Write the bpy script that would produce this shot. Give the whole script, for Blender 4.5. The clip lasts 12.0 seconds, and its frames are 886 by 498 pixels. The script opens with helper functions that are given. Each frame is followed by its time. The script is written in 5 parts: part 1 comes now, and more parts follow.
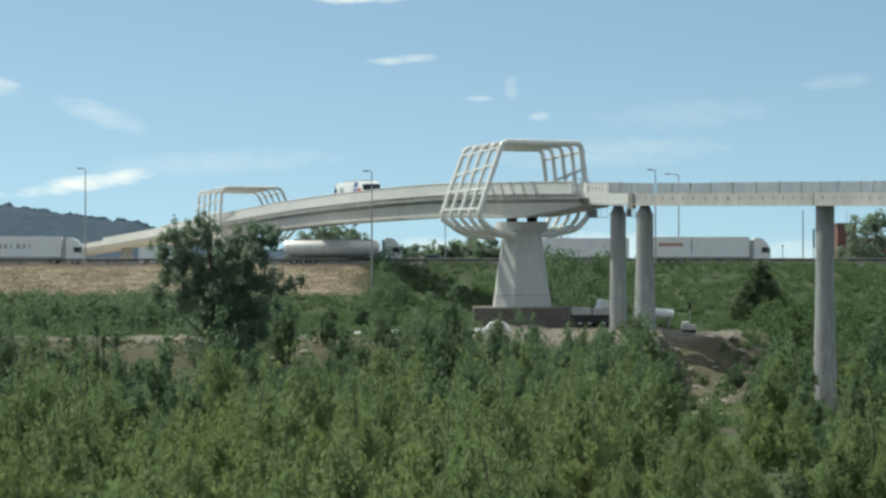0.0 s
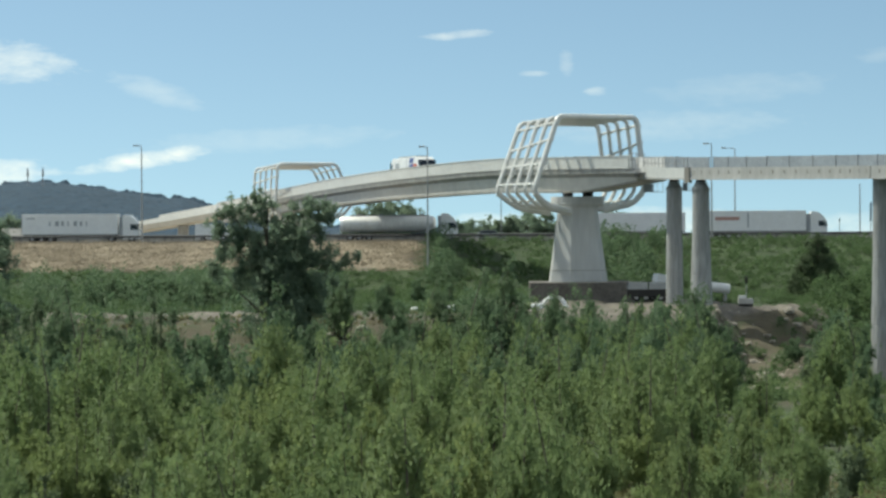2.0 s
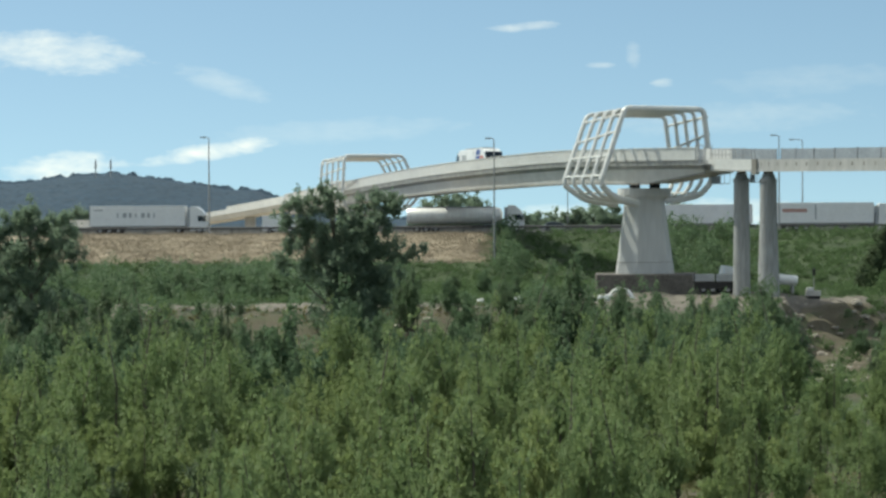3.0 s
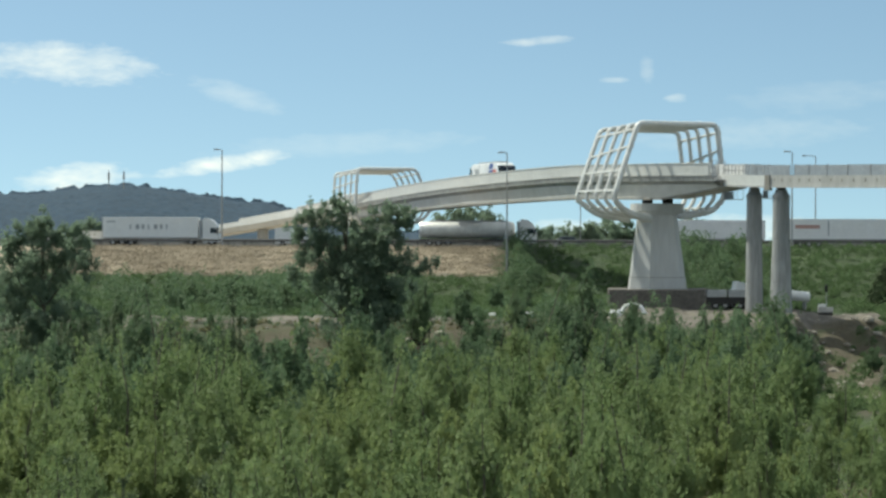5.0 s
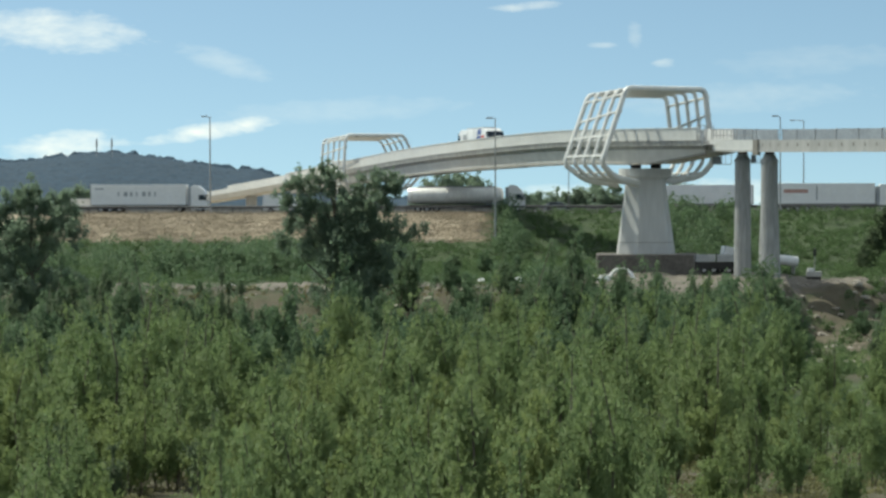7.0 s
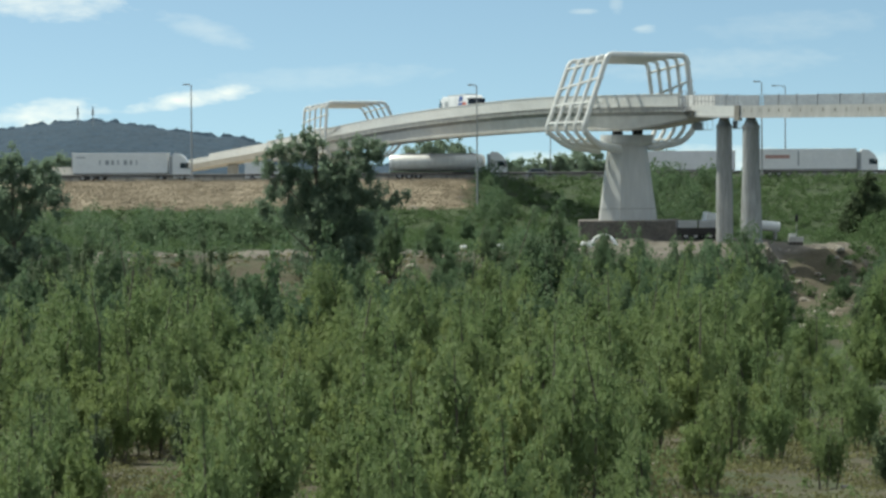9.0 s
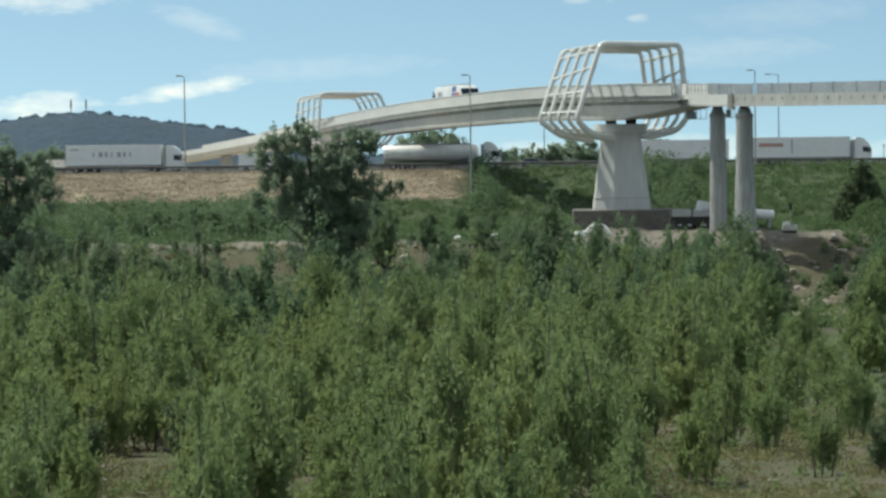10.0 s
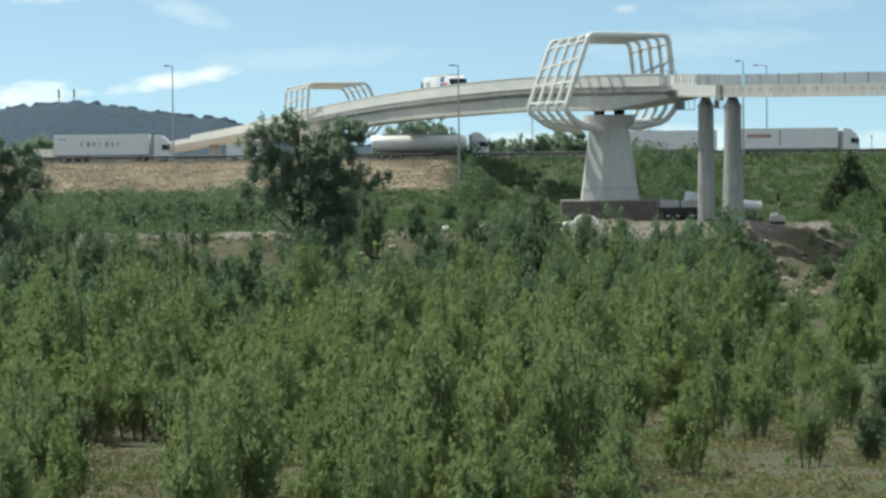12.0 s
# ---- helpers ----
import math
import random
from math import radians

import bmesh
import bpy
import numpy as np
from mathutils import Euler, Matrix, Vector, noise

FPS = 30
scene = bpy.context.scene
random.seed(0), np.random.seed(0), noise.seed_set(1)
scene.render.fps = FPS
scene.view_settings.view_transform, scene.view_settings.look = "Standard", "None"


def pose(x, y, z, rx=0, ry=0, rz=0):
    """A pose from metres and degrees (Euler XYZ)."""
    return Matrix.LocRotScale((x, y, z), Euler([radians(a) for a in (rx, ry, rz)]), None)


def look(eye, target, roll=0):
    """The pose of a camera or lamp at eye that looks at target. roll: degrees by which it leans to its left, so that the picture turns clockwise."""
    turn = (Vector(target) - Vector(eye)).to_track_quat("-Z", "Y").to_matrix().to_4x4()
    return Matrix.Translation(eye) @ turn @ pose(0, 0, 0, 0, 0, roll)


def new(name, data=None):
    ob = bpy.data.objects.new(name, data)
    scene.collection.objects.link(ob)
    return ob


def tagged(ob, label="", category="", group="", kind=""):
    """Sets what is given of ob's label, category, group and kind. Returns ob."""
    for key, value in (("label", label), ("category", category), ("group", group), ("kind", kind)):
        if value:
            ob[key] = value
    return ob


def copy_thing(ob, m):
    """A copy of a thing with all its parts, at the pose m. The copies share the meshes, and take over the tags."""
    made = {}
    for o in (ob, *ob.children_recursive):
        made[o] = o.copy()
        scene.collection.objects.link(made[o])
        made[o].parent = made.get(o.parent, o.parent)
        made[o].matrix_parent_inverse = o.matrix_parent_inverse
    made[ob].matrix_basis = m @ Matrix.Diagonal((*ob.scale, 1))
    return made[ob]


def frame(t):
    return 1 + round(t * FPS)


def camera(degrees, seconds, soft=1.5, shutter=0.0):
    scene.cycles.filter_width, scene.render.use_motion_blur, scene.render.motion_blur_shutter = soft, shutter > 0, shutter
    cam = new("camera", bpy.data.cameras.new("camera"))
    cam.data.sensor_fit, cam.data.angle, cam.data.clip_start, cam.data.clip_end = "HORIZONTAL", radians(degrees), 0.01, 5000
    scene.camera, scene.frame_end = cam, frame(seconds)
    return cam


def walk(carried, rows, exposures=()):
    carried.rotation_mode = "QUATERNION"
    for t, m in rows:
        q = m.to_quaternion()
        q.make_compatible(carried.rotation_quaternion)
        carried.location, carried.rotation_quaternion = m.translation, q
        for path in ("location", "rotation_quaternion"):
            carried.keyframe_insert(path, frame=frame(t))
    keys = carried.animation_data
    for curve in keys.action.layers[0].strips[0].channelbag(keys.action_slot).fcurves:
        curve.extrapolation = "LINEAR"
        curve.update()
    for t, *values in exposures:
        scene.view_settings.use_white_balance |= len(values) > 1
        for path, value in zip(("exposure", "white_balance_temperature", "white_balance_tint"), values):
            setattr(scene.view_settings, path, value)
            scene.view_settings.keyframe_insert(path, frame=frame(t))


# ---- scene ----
# camera: it stands on a rail bridge, 15 m above the river bed, and only turns
cam = camera(18.553, 12.0, soft=2.8)
EYE = (0.0, 0.0, 15.0)
PITCH, ROLL = 0.131, 0.0
TURNS = [  # seconds, yaw, pitch, roll
    (0.0, 0.0, 0.0, 0.0), (0.5, 0.037, -0.119, -0.124), (1.0, 0.015, -0.165, -0.191), (1.5, 0.293, -0.296, -0.224),
    (2.0, 1.183, -0.517, -0.299), (2.5, 2.061, -0.643, -0.271), (3.0, 2.59, -0.684, -0.276), (3.5, 2.73, -0.6, -0.186),
    (5.5, 2.854, -0.384, 0.195), (6.0, 2.825, -0.588, 0.069), (6.5, 2.709, -0.842, -0.01), (7.0, 2.61, -1.114, -0.109),
    (9.0, 2.235, -1.811, -0.359), (9.5, 2.154, -1.942, -0.517), (10.0, 2.113, -2.017, -0.678), (10.5, 2.1, -2.263, -0.732),
    (11.0, 1.896, -2.497, -0.537), (11.5, 1.81, -2.373, -0.451), (12.0, 1.862, -2.224, -0.571)]
walk(cam, [(t, pose(*EYE, 90 + PITCH + p, 0, y) @ pose(0, 0, 0, 0, 0, ROLL + r)) for t, y, p, r in TURNS],
     exposures=[(0.0, 0.47, 6850, -2), (10.4, 0.45, 6850, -2), (10.9, 0.6, 6850, -2), (12.0, 0.6, 6850, -2)])

# sun high, from the left and a little behind the bridge
SUN_FROM = Vector((-0.52, 0.22, 0.83)).normalized()
sun = new("sun", bpy.data.lights.new("sun", "SUN"))
sun.data.energy, sun.data.angle, sun.data.color = 3.3, radians(0.53), (1.0, 0.97, 0.92)
sun.matrix_world = look(SUN_FROM * 500, (0, 0, 0))

world = bpy.data.worlds.new("sky")
scene.world = world
world.use_nodes = True
wn, wl = world.node_tree.nodes, world.node_tree.links
wn.clear()


def wmath(op, a, b=None, c=None):
    n = wn.new("ShaderNodeMath")
    n.operation = op
    for i, v in enumerate((a, b, c)):
        if v is None:
            continue
        if isinstance(v, (int, float)):
            n.inputs[i].default_value = v
        else:
            wl.new(v, n.inputs[i])
    return n.outputs[0]


coords = wn.new("ShaderNodeTexCoord")
split = wn.new("ShaderNodeSeparateXYZ")
wl.new(coords.outputs["Generated"], split.inputs[0])
sky = wn.new("ShaderNodeTexSky")
sky.sky_type, sky.sun_disc = "NISHITA", False
sky.sun_elevation, sky.sun_rotation = math.asin(SUN_FROM.z), math.atan2(SUN_FROM.x, SUN_FROM.y)
sky.air_density, sky.dust_density, sky.ozone_density, sky.altitude = 1.0, 0.6, 1.2, 100
lift = wmath("MULTIPLY_ADD", split.outputs[2], 1.9, 0.16)
mixv = wn.new("ShaderNodeCombineXYZ")
wl.new(split.outputs[0], mixv.inputs[0])
wl.new(split.outputs[1], mixv.inputs[1])
wl.new(wmath("MAXIMUM", lift, split.outputs[2]), mixv.inputs[2])
wl.new(mixv.outputs[0], sky.inputs[0])
# clouds: azimuth, elevation, half width, half height, tilt, density
CLOUDS = [
    (-0.1300, 0.0267, 0.027, 0.0034, 0.15, 0.95), (-0.0144, 0.0719, 0.0135, 0.0018, 0.06, 0.55), (0.0252, 0.0612, 0.003, 0.006, -0.3, 0.25),
    (-0.0321, 0.0942, 0.022, 0.002, 0.0, 0.8), (0.0127, 0.0577, 0.006, 0.0012, 0.0, 0.32), (0.0360, 0.0508, 0.0045, 0.002, 0.0, 0.42),
    (-0.1883, 0.0629, 0.036, 0.0085, -0.06, 0.66), (-0.1258, 0.0515, 0.019, 0.005, -0.3, 0.26), (-0.1842, 0.0208, 0.022, 0.006, 0.1, 0.85),
    (0.0596, 0.0031, 0.03, 0.006, 0.0, 0.6), (-0.0008, 0.0025, 0.022, 0.0045, 0.0, 0.55), (0.1450, 0.0010, 0.05, 0.006, 0.0, 0.42),
    (0.0887, 0.0515, 0.035, 0.006, 0.06, 0.13), (-0.0862, 0.0338, 0.05, 0.005, 0.05, 0.17),
    (0.1450, 0.0633, 0.016, 0.003, 0.05, 0.15), (0.0617, 0.0379, 0.05, 0.006, 0.05, 0.18)]
az = wmath("ARCTAN2", split.outputs[0], split.outputs[1])
el = wmath("ARCSINE", split.outputs[2])
flat = wn.new("ShaderNodeCombineXYZ")
wl.new(wmath("MULTIPLY", az, 0.35), flat.inputs[0])
wl.new(el, flat.inputs[1])
wisps = wn.new("ShaderNodeTexNoise")
wisps.inputs["Scale"].default_value, wisps.inputs["Detail"].default_value, wisps.inputs["Roughness"].default_value = 260, 7, 0.62
wl.new(flat.outputs[0], wisps.inputs["Vector"])
rough = wmath("MULTIPLY_ADD", wisps.outputs["Fac"], 2.6, -1.3)
cover = None
for a0, e0, wa, we, tilt, dense in CLOUDS:
    da, de = wmath("SUBTRACT", az, a0), wmath("SUBTRACT", el, e0)
    de = wmath("SUBTRACT", de, wmath("MULTIPLY", da, tilt))
    u, v = wmath("DIVIDE", da, wa), wmath("DIVIDE", de, we)
    r = wmath("ADD", wmath("MULTIPLY", u, u), wmath("MULTIPLY", v, v))
    m = wmath("SUBTRACT", wmath("SUBTRACT", 1.0, r), wmath("MULTIPLY", rough, 0.95))
    n = wn.new("ShaderNodeClamp")
    wl.new(wmath("MULTIPLY", m, dense * 0.62), n.inputs[0])
    n.inputs[2].default_value = dense
    cover = n.outputs[0] if cover is None else wmath("MAXIMUM", cover, n.outputs[0])
# unseen broken cloud, added above the view to brighten the fill light
broken = wn.new("ShaderNodeTexNoise")
broken.inputs["Scale"].default_value, broken.inputs["Detail"].default_value, broken.inputs["Roughness"].default_value = 3.2, 6, 0.6
wl.new(coords.outputs["Generated"], broken.inputs["Vector"])
patch = wn.new("ShaderNodeMapRange")
patch.inputs[1].default_value, patch.inputs[2].default_value, patch.inputs[4].default_value = 0.44, 0.60, 0.9
wl.new(broken.outputs["Fac"], patch.inputs[0])
high = wn.new("ShaderNodeMapRange")
high.inputs[1].default_value, high.inputs[2].default_value = 0.13, 0.26
wl.new(split.outputs[2], high.inputs[0])
cover = wmath("MAXIMUM", cover, wmath("MULTIPLY", patch.outputs[0], high.outputs[0]))
white = wn.new("ShaderNodeMix")
white.data_type = "RGBA"
wl.new(cover, white.inputs[0])
air = wn.new("ShaderNodeMix")
air.data_type, air.blend_type = "RGBA", "MULTIPLY"
air.inputs[0].default_value, air.inputs[7].default_value = 1.0, (1.0, 1.025, 0.965, 1)
wl.new(sky.outputs[0], air.inputs[6])
wl.new(air.outputs[2], white.inputs[6])
white.inputs[7].default_value = (7.7, 7.55, 7.3, 1)
back = wn.new("ShaderNodeBackground")
back.inputs[1].default_value = 0.113
wl.new(white.outputs[2], back.inputs[0])
wout = wn.new("ShaderNodeOutputWorld")
wl.new(back.outputs[0], wout.inputs[0])


# ---- materials ----
def material(name, base, base2=None, rough=0.8, metal=0.0, scale=1.0, bump=0.0, bump_scale=20.0, stain=0.0, translucent=0.0, per_object=0.0, hue=0.0, streak=False, alpha=None):
    m = bpy.data.materials.new(name)
    m.use_nodes = True
    nt = m.node_tree
    N, L = nt.nodes, nt.links
    p = N["Principled BSDF"]
    p.inputs["Roughness"].default_value, p.inputs["Metallic"].default_value = rough, metal
    tc = N.new("ShaderNodeTexCoord")
    src = tc.outputs["Object"]
    if streak:
        mp = N.new("ShaderNodeMapping")
        mp.inputs["Scale"].default_value = (1, 1, 0.15)
        L.new(src, mp.inputs[0])
        src = mp.outputs[0]
    base2 = base2 or tuple(c * 0.75 for c in base)
    n1 = N.new("ShaderNodeTexNoise")
    n1.inputs["Scale"].default_value, n1.inputs["Detail"].default_value, n1.inputs["Roughness"].default_value = scale, 6, 0.65
    L.new(src, n1.inputs["Vector"])
    ramp = N.new("ShaderNodeValToRGB")
    ramp.color_ramp.elements[0].position, ramp.color_ramp.elements[1].position = 0.33, 0.67
    ramp.color_ramp.elements[0].color, ramp.color_ramp.elements[1].color = (*base2, 1), (*base, 1)
    L.new(n1.outputs["Fac"], ramp.inputs[0])
    colour = ramp.outputs[0]
    if stain:
        n2 = N.new("ShaderNodeTexNoise")
        n2.inputs["Scale"].default_value, n2.inputs["Detail"].default_value = scale * 7, 4
        L.new(src, n2.inputs["Vector"])
        k = N.new("ShaderNodeMapRange")
        k.inputs[1].default_value, k.inputs[2].default_value, k.inputs[3].default_value, k.inputs[4].default_value = 0.35, 0.65, 1 - stain, 1 + stain * 0.4
        L.new(n2.outputs["Fac"], k.inputs[0])
        hs = N.new("ShaderNodeHueSaturation")
        L.new(k.outputs[0], hs.inputs["Value"])
        L.new(colour, hs.inputs["Color"])
        colour = hs.outputs[0]
    if per_object:
        oi, ge = N.new("ShaderNodeObjectInfo"), N.new("ShaderNodeNewGeometry")
        hs = N.new("ShaderNodeHueSaturation")
        for src2, low, high, slot in ((oi.outputs["Random"], 0.5 - hue, 0.5 + hue * 0.6, "Hue"), (ge.outputs["Random Per Island"], 1 - per_object * 0.4, 1 + per_object * 0.4, "Value")):
            k = N.new("ShaderNodeMapRange")
            k.inputs[3].default_value, k.inputs[4].default_value = low, high
            L.new(src2, k.inputs[0])
            L.new(k.outputs[0], hs.inputs[slot])
        L.new(colour, hs.inputs["Color"])
        colour = hs.outputs[0]
    L.new(colour, p.inputs["Base Color"])
    if bump:
        n3 = N.new("ShaderNodeTexNoise")
        n3.inputs["Scale"].default_value, n3.inputs["Detail"].default_value = bump_scale, 5
        L.new(tc.outputs["Object"], n3.inputs["Vector"])
        b = N.new("ShaderNodeBump")
        b.inputs["Strength"].default_value, b.inputs["Distance"].default_value = bump, 0.5 / bump_scale
        L.new(n3.outputs["Fac"], b.inputs["Height"])
        L.new(b.outputs[0], p.inputs["Normal"])
    if translucent:
        # shading normals are bent upwards, so facets are lit more evenly than their planes
        ng, half, lean = N.new("ShaderNodeNewGeometry"), N.new("ShaderNodeVectorMath"), N.new("ShaderNodeVectorMath")
        half.operation, lean.operation = "MULTIPLY_ADD", "NORMALIZE"
        half.inputs[1].default_value, half.inputs[2].default_value = (0.42, 0.42, 0.42), (0, -0.15, 0.5)
        L.new(ng.outputs["Normal"], half.inputs[0])
        L.new(half.outputs[0], lean.inputs[0])
        L.new(lean.outputs[0], p.inputs["Normal"])
        p.inputs["Specular IOR Level"].default_value = 0.12
        tr, mx = N.new("ShaderNodeBsdfTranslucent"), N.new("ShaderNodeMixShader")
        mx.inputs[0].default_value = translucent
        L.new(colour, tr.inputs[0])
        L.new(p.outputs[0], mx.inputs[1])
        L.new(tr.outputs[0], mx.inputs[2])
        L.new(mx.outputs[0], N["Material Output"].inputs[0])
    if alpha is not None:
        p.inputs["Alpha"].default_value = alpha
    return m


CONCRETE = material("concrete", (0.40, 0.40, 0.39), (0.29, 0.29, 0.285), 0.85, scale=0.35, bump=0.3, bump_scale=6, stain=0.18, streak=True)
CONCRETE_PALE = material("pale_concrete", (0.50, 0.495, 0.48), (0.40, 0.395, 0.385), 0.8, scale=0.3, bump=0.2, bump_scale=6, stain=0.12, streak=True)
CONCRETE_DARK = material("weathered_concrete", (0.33, 0.31, 0.28), (0.21, 0.2, 0.18), 0.9, scale=0.4, bump=0.4, bump_scale=5, stain=0.25, streak=True)
# concrete darkened to paint the shade on the pier plinth
CONCRETE_SHADED = material("shaded_dark_concrete", (0.17, 0.155, 0.14), (0.11, 0.10, 0.09), 0.95, scale=0.4, bump=0.4, bump_scale=5, stain=0.25)
PIER = material("pier_concrete", (0.56, 0.56, 0.55), (0.48, 0.48, 0.47), 0.85, scale=0.3, bump=0.15, bump_scale=6, stain=0.08, streak=True)
PILLAR = material("pillar_concrete", (0.37, 0.375, 0.375), (0.27, 0.275, 0.275), 0.85, scale=0.5, bump=0.25, bump_scale=6, stain=0.22, streak=True)
STEEL_WHITE = material("white_painted_steel", (0.72, 0.72, 0.70), (0.63, 0.63, 0.615), 0.45, scale=0.8, stain=0.08, bump=0.05, bump_scale=9)
STEEL_GREY = material("galvanised_steel", (0.42, 0.42, 0.42), (0.30, 0.30, 0.31), 0.5, 0.5, scale=2.0, stain=0.1)
PANEL = material("parapet_panel", (0.70, 0.70, 0.685), (0.61, 0.61, 0.60), 0.5, scale=0.25, stain=0.06)
GIRDER = material("girder_concrete", (0.64, 0.625, 0.60), (0.54, 0.53, 0.51), 0.8, scale=0.12, bump=0.15, bump_scale=6, stain=0.08)
BARRIER = material("grey_barrier", (0.33, 0.365, 0.40), (0.265, 0.295, 0.325), 0.55, scale=0.4, stain=0.12)
RUBBER = material("black_rubber", (0.025, 0.025, 0.026), None, 0.8, scale=4)
GLASS_DARK = material("dark_window_glass", (0.02, 0.025, 0.03), None, 0.08, scale=1)
WHITE_PAINT = material("white_vehicle_paint", (0.80, 0.80, 0.80), (0.72, 0.72, 0.72), 0.3, scale=0.6, stain=0.05)
BLUE_PAINT = material("blue_livery", (0.03, 0.08, 0.30), None, 0.35, scale=1)
ORANGE_PAINT = material("orange_red_livery", (0.55, 0.10, 0.05), None, 0.35, scale=1)
RED_PAINT = material("red_vehicle_paint", (0.36, 0.025, 0.025), (0.27, 0.02, 0.02), 0.4, scale=0.7, stain=0.12)
GREY_PAINT = material("grey_marking", (0.36, 0.38, 0.40), None, 0.5, scale=1)
TANK = material("tank_metal", (0.72, 0.71, 0.68), (0.62, 0.6, 0.58), 0.4, 0.1, scale=0.6, stain=0.12, streak=True)
ASPHALT = material("asphalt", (0.06, 0.06, 0.06), (0.045, 0.045, 0.045), 0.9, scale=0.5, bump=0.4, bump_scale=30, stain=0.2)
RAIL = material("guard_rail", (0.12, 0.12, 0.125), (0.07, 0.07, 0.07), 0.6, 0.4, scale=1.0, stain=0.2)
BARK = material("bark", (0.13, 0.11, 0.085), (0.07, 0.06, 0.05), 0.95, scale=3, bump=0.6, bump_scale=14)
LEAF_LIGHT = material("young_poplar_leaf", (0.2, 0.272, 0.113), (0.165, 0.228, 0.096), 0.6, scale=0.3, translucent=0.5, per_object=0.12, hue=0.008)
LEAF_YELLOW = material("young_willow_leaf", (0.224, 0.287, 0.11), (0.186, 0.242, 0.093), 0.6, scale=0.3, translucent=0.5, per_object=0.12, hue=0.008)
LEAF_DARK = material("poplar_leaf", (0.142, 0.212, 0.112), (0.113, 0.174, 0.094), 0.55, scale=0.3, translucent=0.5, per_object=0.3, hue=0.012)
# own dark of conifer and narrow saplings; on dark_shrub it paints backlit shade
LEAF_CONIFER_AND_SHADE = material("dark_needle_and_shade", (0.118, 0.16, 0.084), (0.094, 0.13, 0.068), 0.6, scale=0.3, translucent=0.3, per_object=0.3)
LEAF_TREE = material("tall_poplar_leaf", (0.225, 0.295, 0.205), (0.18, 0.245, 0.17), 0.55, scale=0.25, translucent=0.66, per_object=0.3)
LEAF_SLOPE = material("scrub_leaf", (0.115, 0.178, 0.076), (0.09, 0.142, 0.06), 0.6, scale=0.12, translucent=0.45, per_object=0.4)
# leaf colour raised and blued to stand in for air haze
LEAF_FAR_HAZED = material("far_tree_leaf_hazed", (0.26, 0.335, 0.235), (0.215, 0.285, 0.205), 0.6, scale=0.1, translucent=0.5, per_object=0.35, hue=0.01)
STRAW = material("dry_grass", (0.315, 0.265, 0.2), (0.28, 0.235, 0.176), 0.9, scale=0.12, translucent=0.2, per_object=0.2)
# blue of the distance haze is mixed into the forest colour
HILL_HAZED = material("wooded_hill_hazed", (0.02, 0.05, 0.086), (0.014, 0.037, 0.064), 0.95, scale=0.03, stain=0.3)
BRICK_RED = material("red_brick_wall", (0.21, 0.105, 0.095), (0.17, 0.085, 0.075), 0.9, scale=0.5, stain=0.2)
DRY_OLIVE = material("bed_grass_blade", (0.20, 0.19, 0.09), (0.145, 0.15, 0.07), 0.8, scale=0.2, translucent=0.35, per_object=0.5)
STONE = material("pale_rubble", (0.31, 0.28, 0.24), (0.22, 0.2, 0.17), 0.9, scale=1.5, bump=0.6, bump_scale=6, per_object=0.5)


def ground_material():
    m = material("ground_soil", (0.18, 0.16, 0.132), (0.118, 0.104, 0.087), 0.95, scale=0.15, bump=0.6, bump_scale=2.5, stain=0.3)
    nt = m.node_tree
    N, L = nt.nodes, nt.links
    p = N["Principled BSDF"]
    soil = p.inputs["Base Color"].links[0].from_socket
    at = N.new("ShaderNodeAttribute")
    at.attribute_name = "cover"
    nz = N.new("ShaderNodeTexNoise")
    nz.inputs["Scale"].default_value, nz.inputs["Detail"].default_value = 0.35, 8
    tc = N.new("ShaderNodeTexCoord")
    L.new(tc.outputs["Object"], nz.inputs["Vector"])
    sp = N.new("ShaderNodeSeparateColor")
    L.new(at.outputs["Color"], sp.inputs[0])
    for channel, dark, light in ((2, (0.074, 0.064, 0.042), (0.118, 0.1, 0.068)), (0, (0.028, 0.046, 0.017), (0.046, 0.07, 0.025)), (1, (0.335, 0.28, 0.21), (0.375, 0.315, 0.235))):
        ramp = N.new("ShaderNodeValToRGB")
        ramp.color_ramp.elements[0].position, ramp.color_ramp.elements[1].position = 0.35, 0.65
        ramp.color_ramp.elements[0].color, ramp.color_ramp.elements[1].color = (*dark, 1), (*light, 1)
        L.new(nz.outputs["Fac"], ramp.inputs[0])
        a = N.new("ShaderNodeMath")
        a.operation = "ADD"
        L.new(nz.outputs["Fac"], a.inputs[0])
        L.new(sp.outputs[channel], a.inputs[1])
        r = N.new("ShaderNodeMapRange")
        r.inputs[1].default_value, r.inputs[2].default_value = 0.85, 1.12
        L.new(a.outputs[0], r.inputs[0])
        mx = N.new("ShaderNodeMix")
        mx.data_type = "RGBA"
        L.new(r.outputs[0], mx.inputs[0])
        L.new(soil, mx.inputs[6])
        L.new(ramp.outputs[0], mx.inputs[7])
        soil = mx.outputs[2]
    L.new(soil, p.inputs["Base Color"])
    return m


GROUND = ground_material()


# ---- building helpers ----
def empty(name, m=None):
    ob = new(name)
    ob.empty_display_size = 0.5
    if m is not None:
        ob.matrix_basis = m
    return ob


def link_bm(name, bm, mat, parent=None, label="", smooth=False):
    me = bpy.data.meshes.new(name)
    bm.to_mesh(me)
    bm.free()
    me.materials.append(mat)
    if smooth:
        me.polygons.foreach_set("use_smooth", [True] * len(me.polygons))
    ob = new(name, me)
    ob.parent = parent
    return tagged(ob, label)


part = link_bm


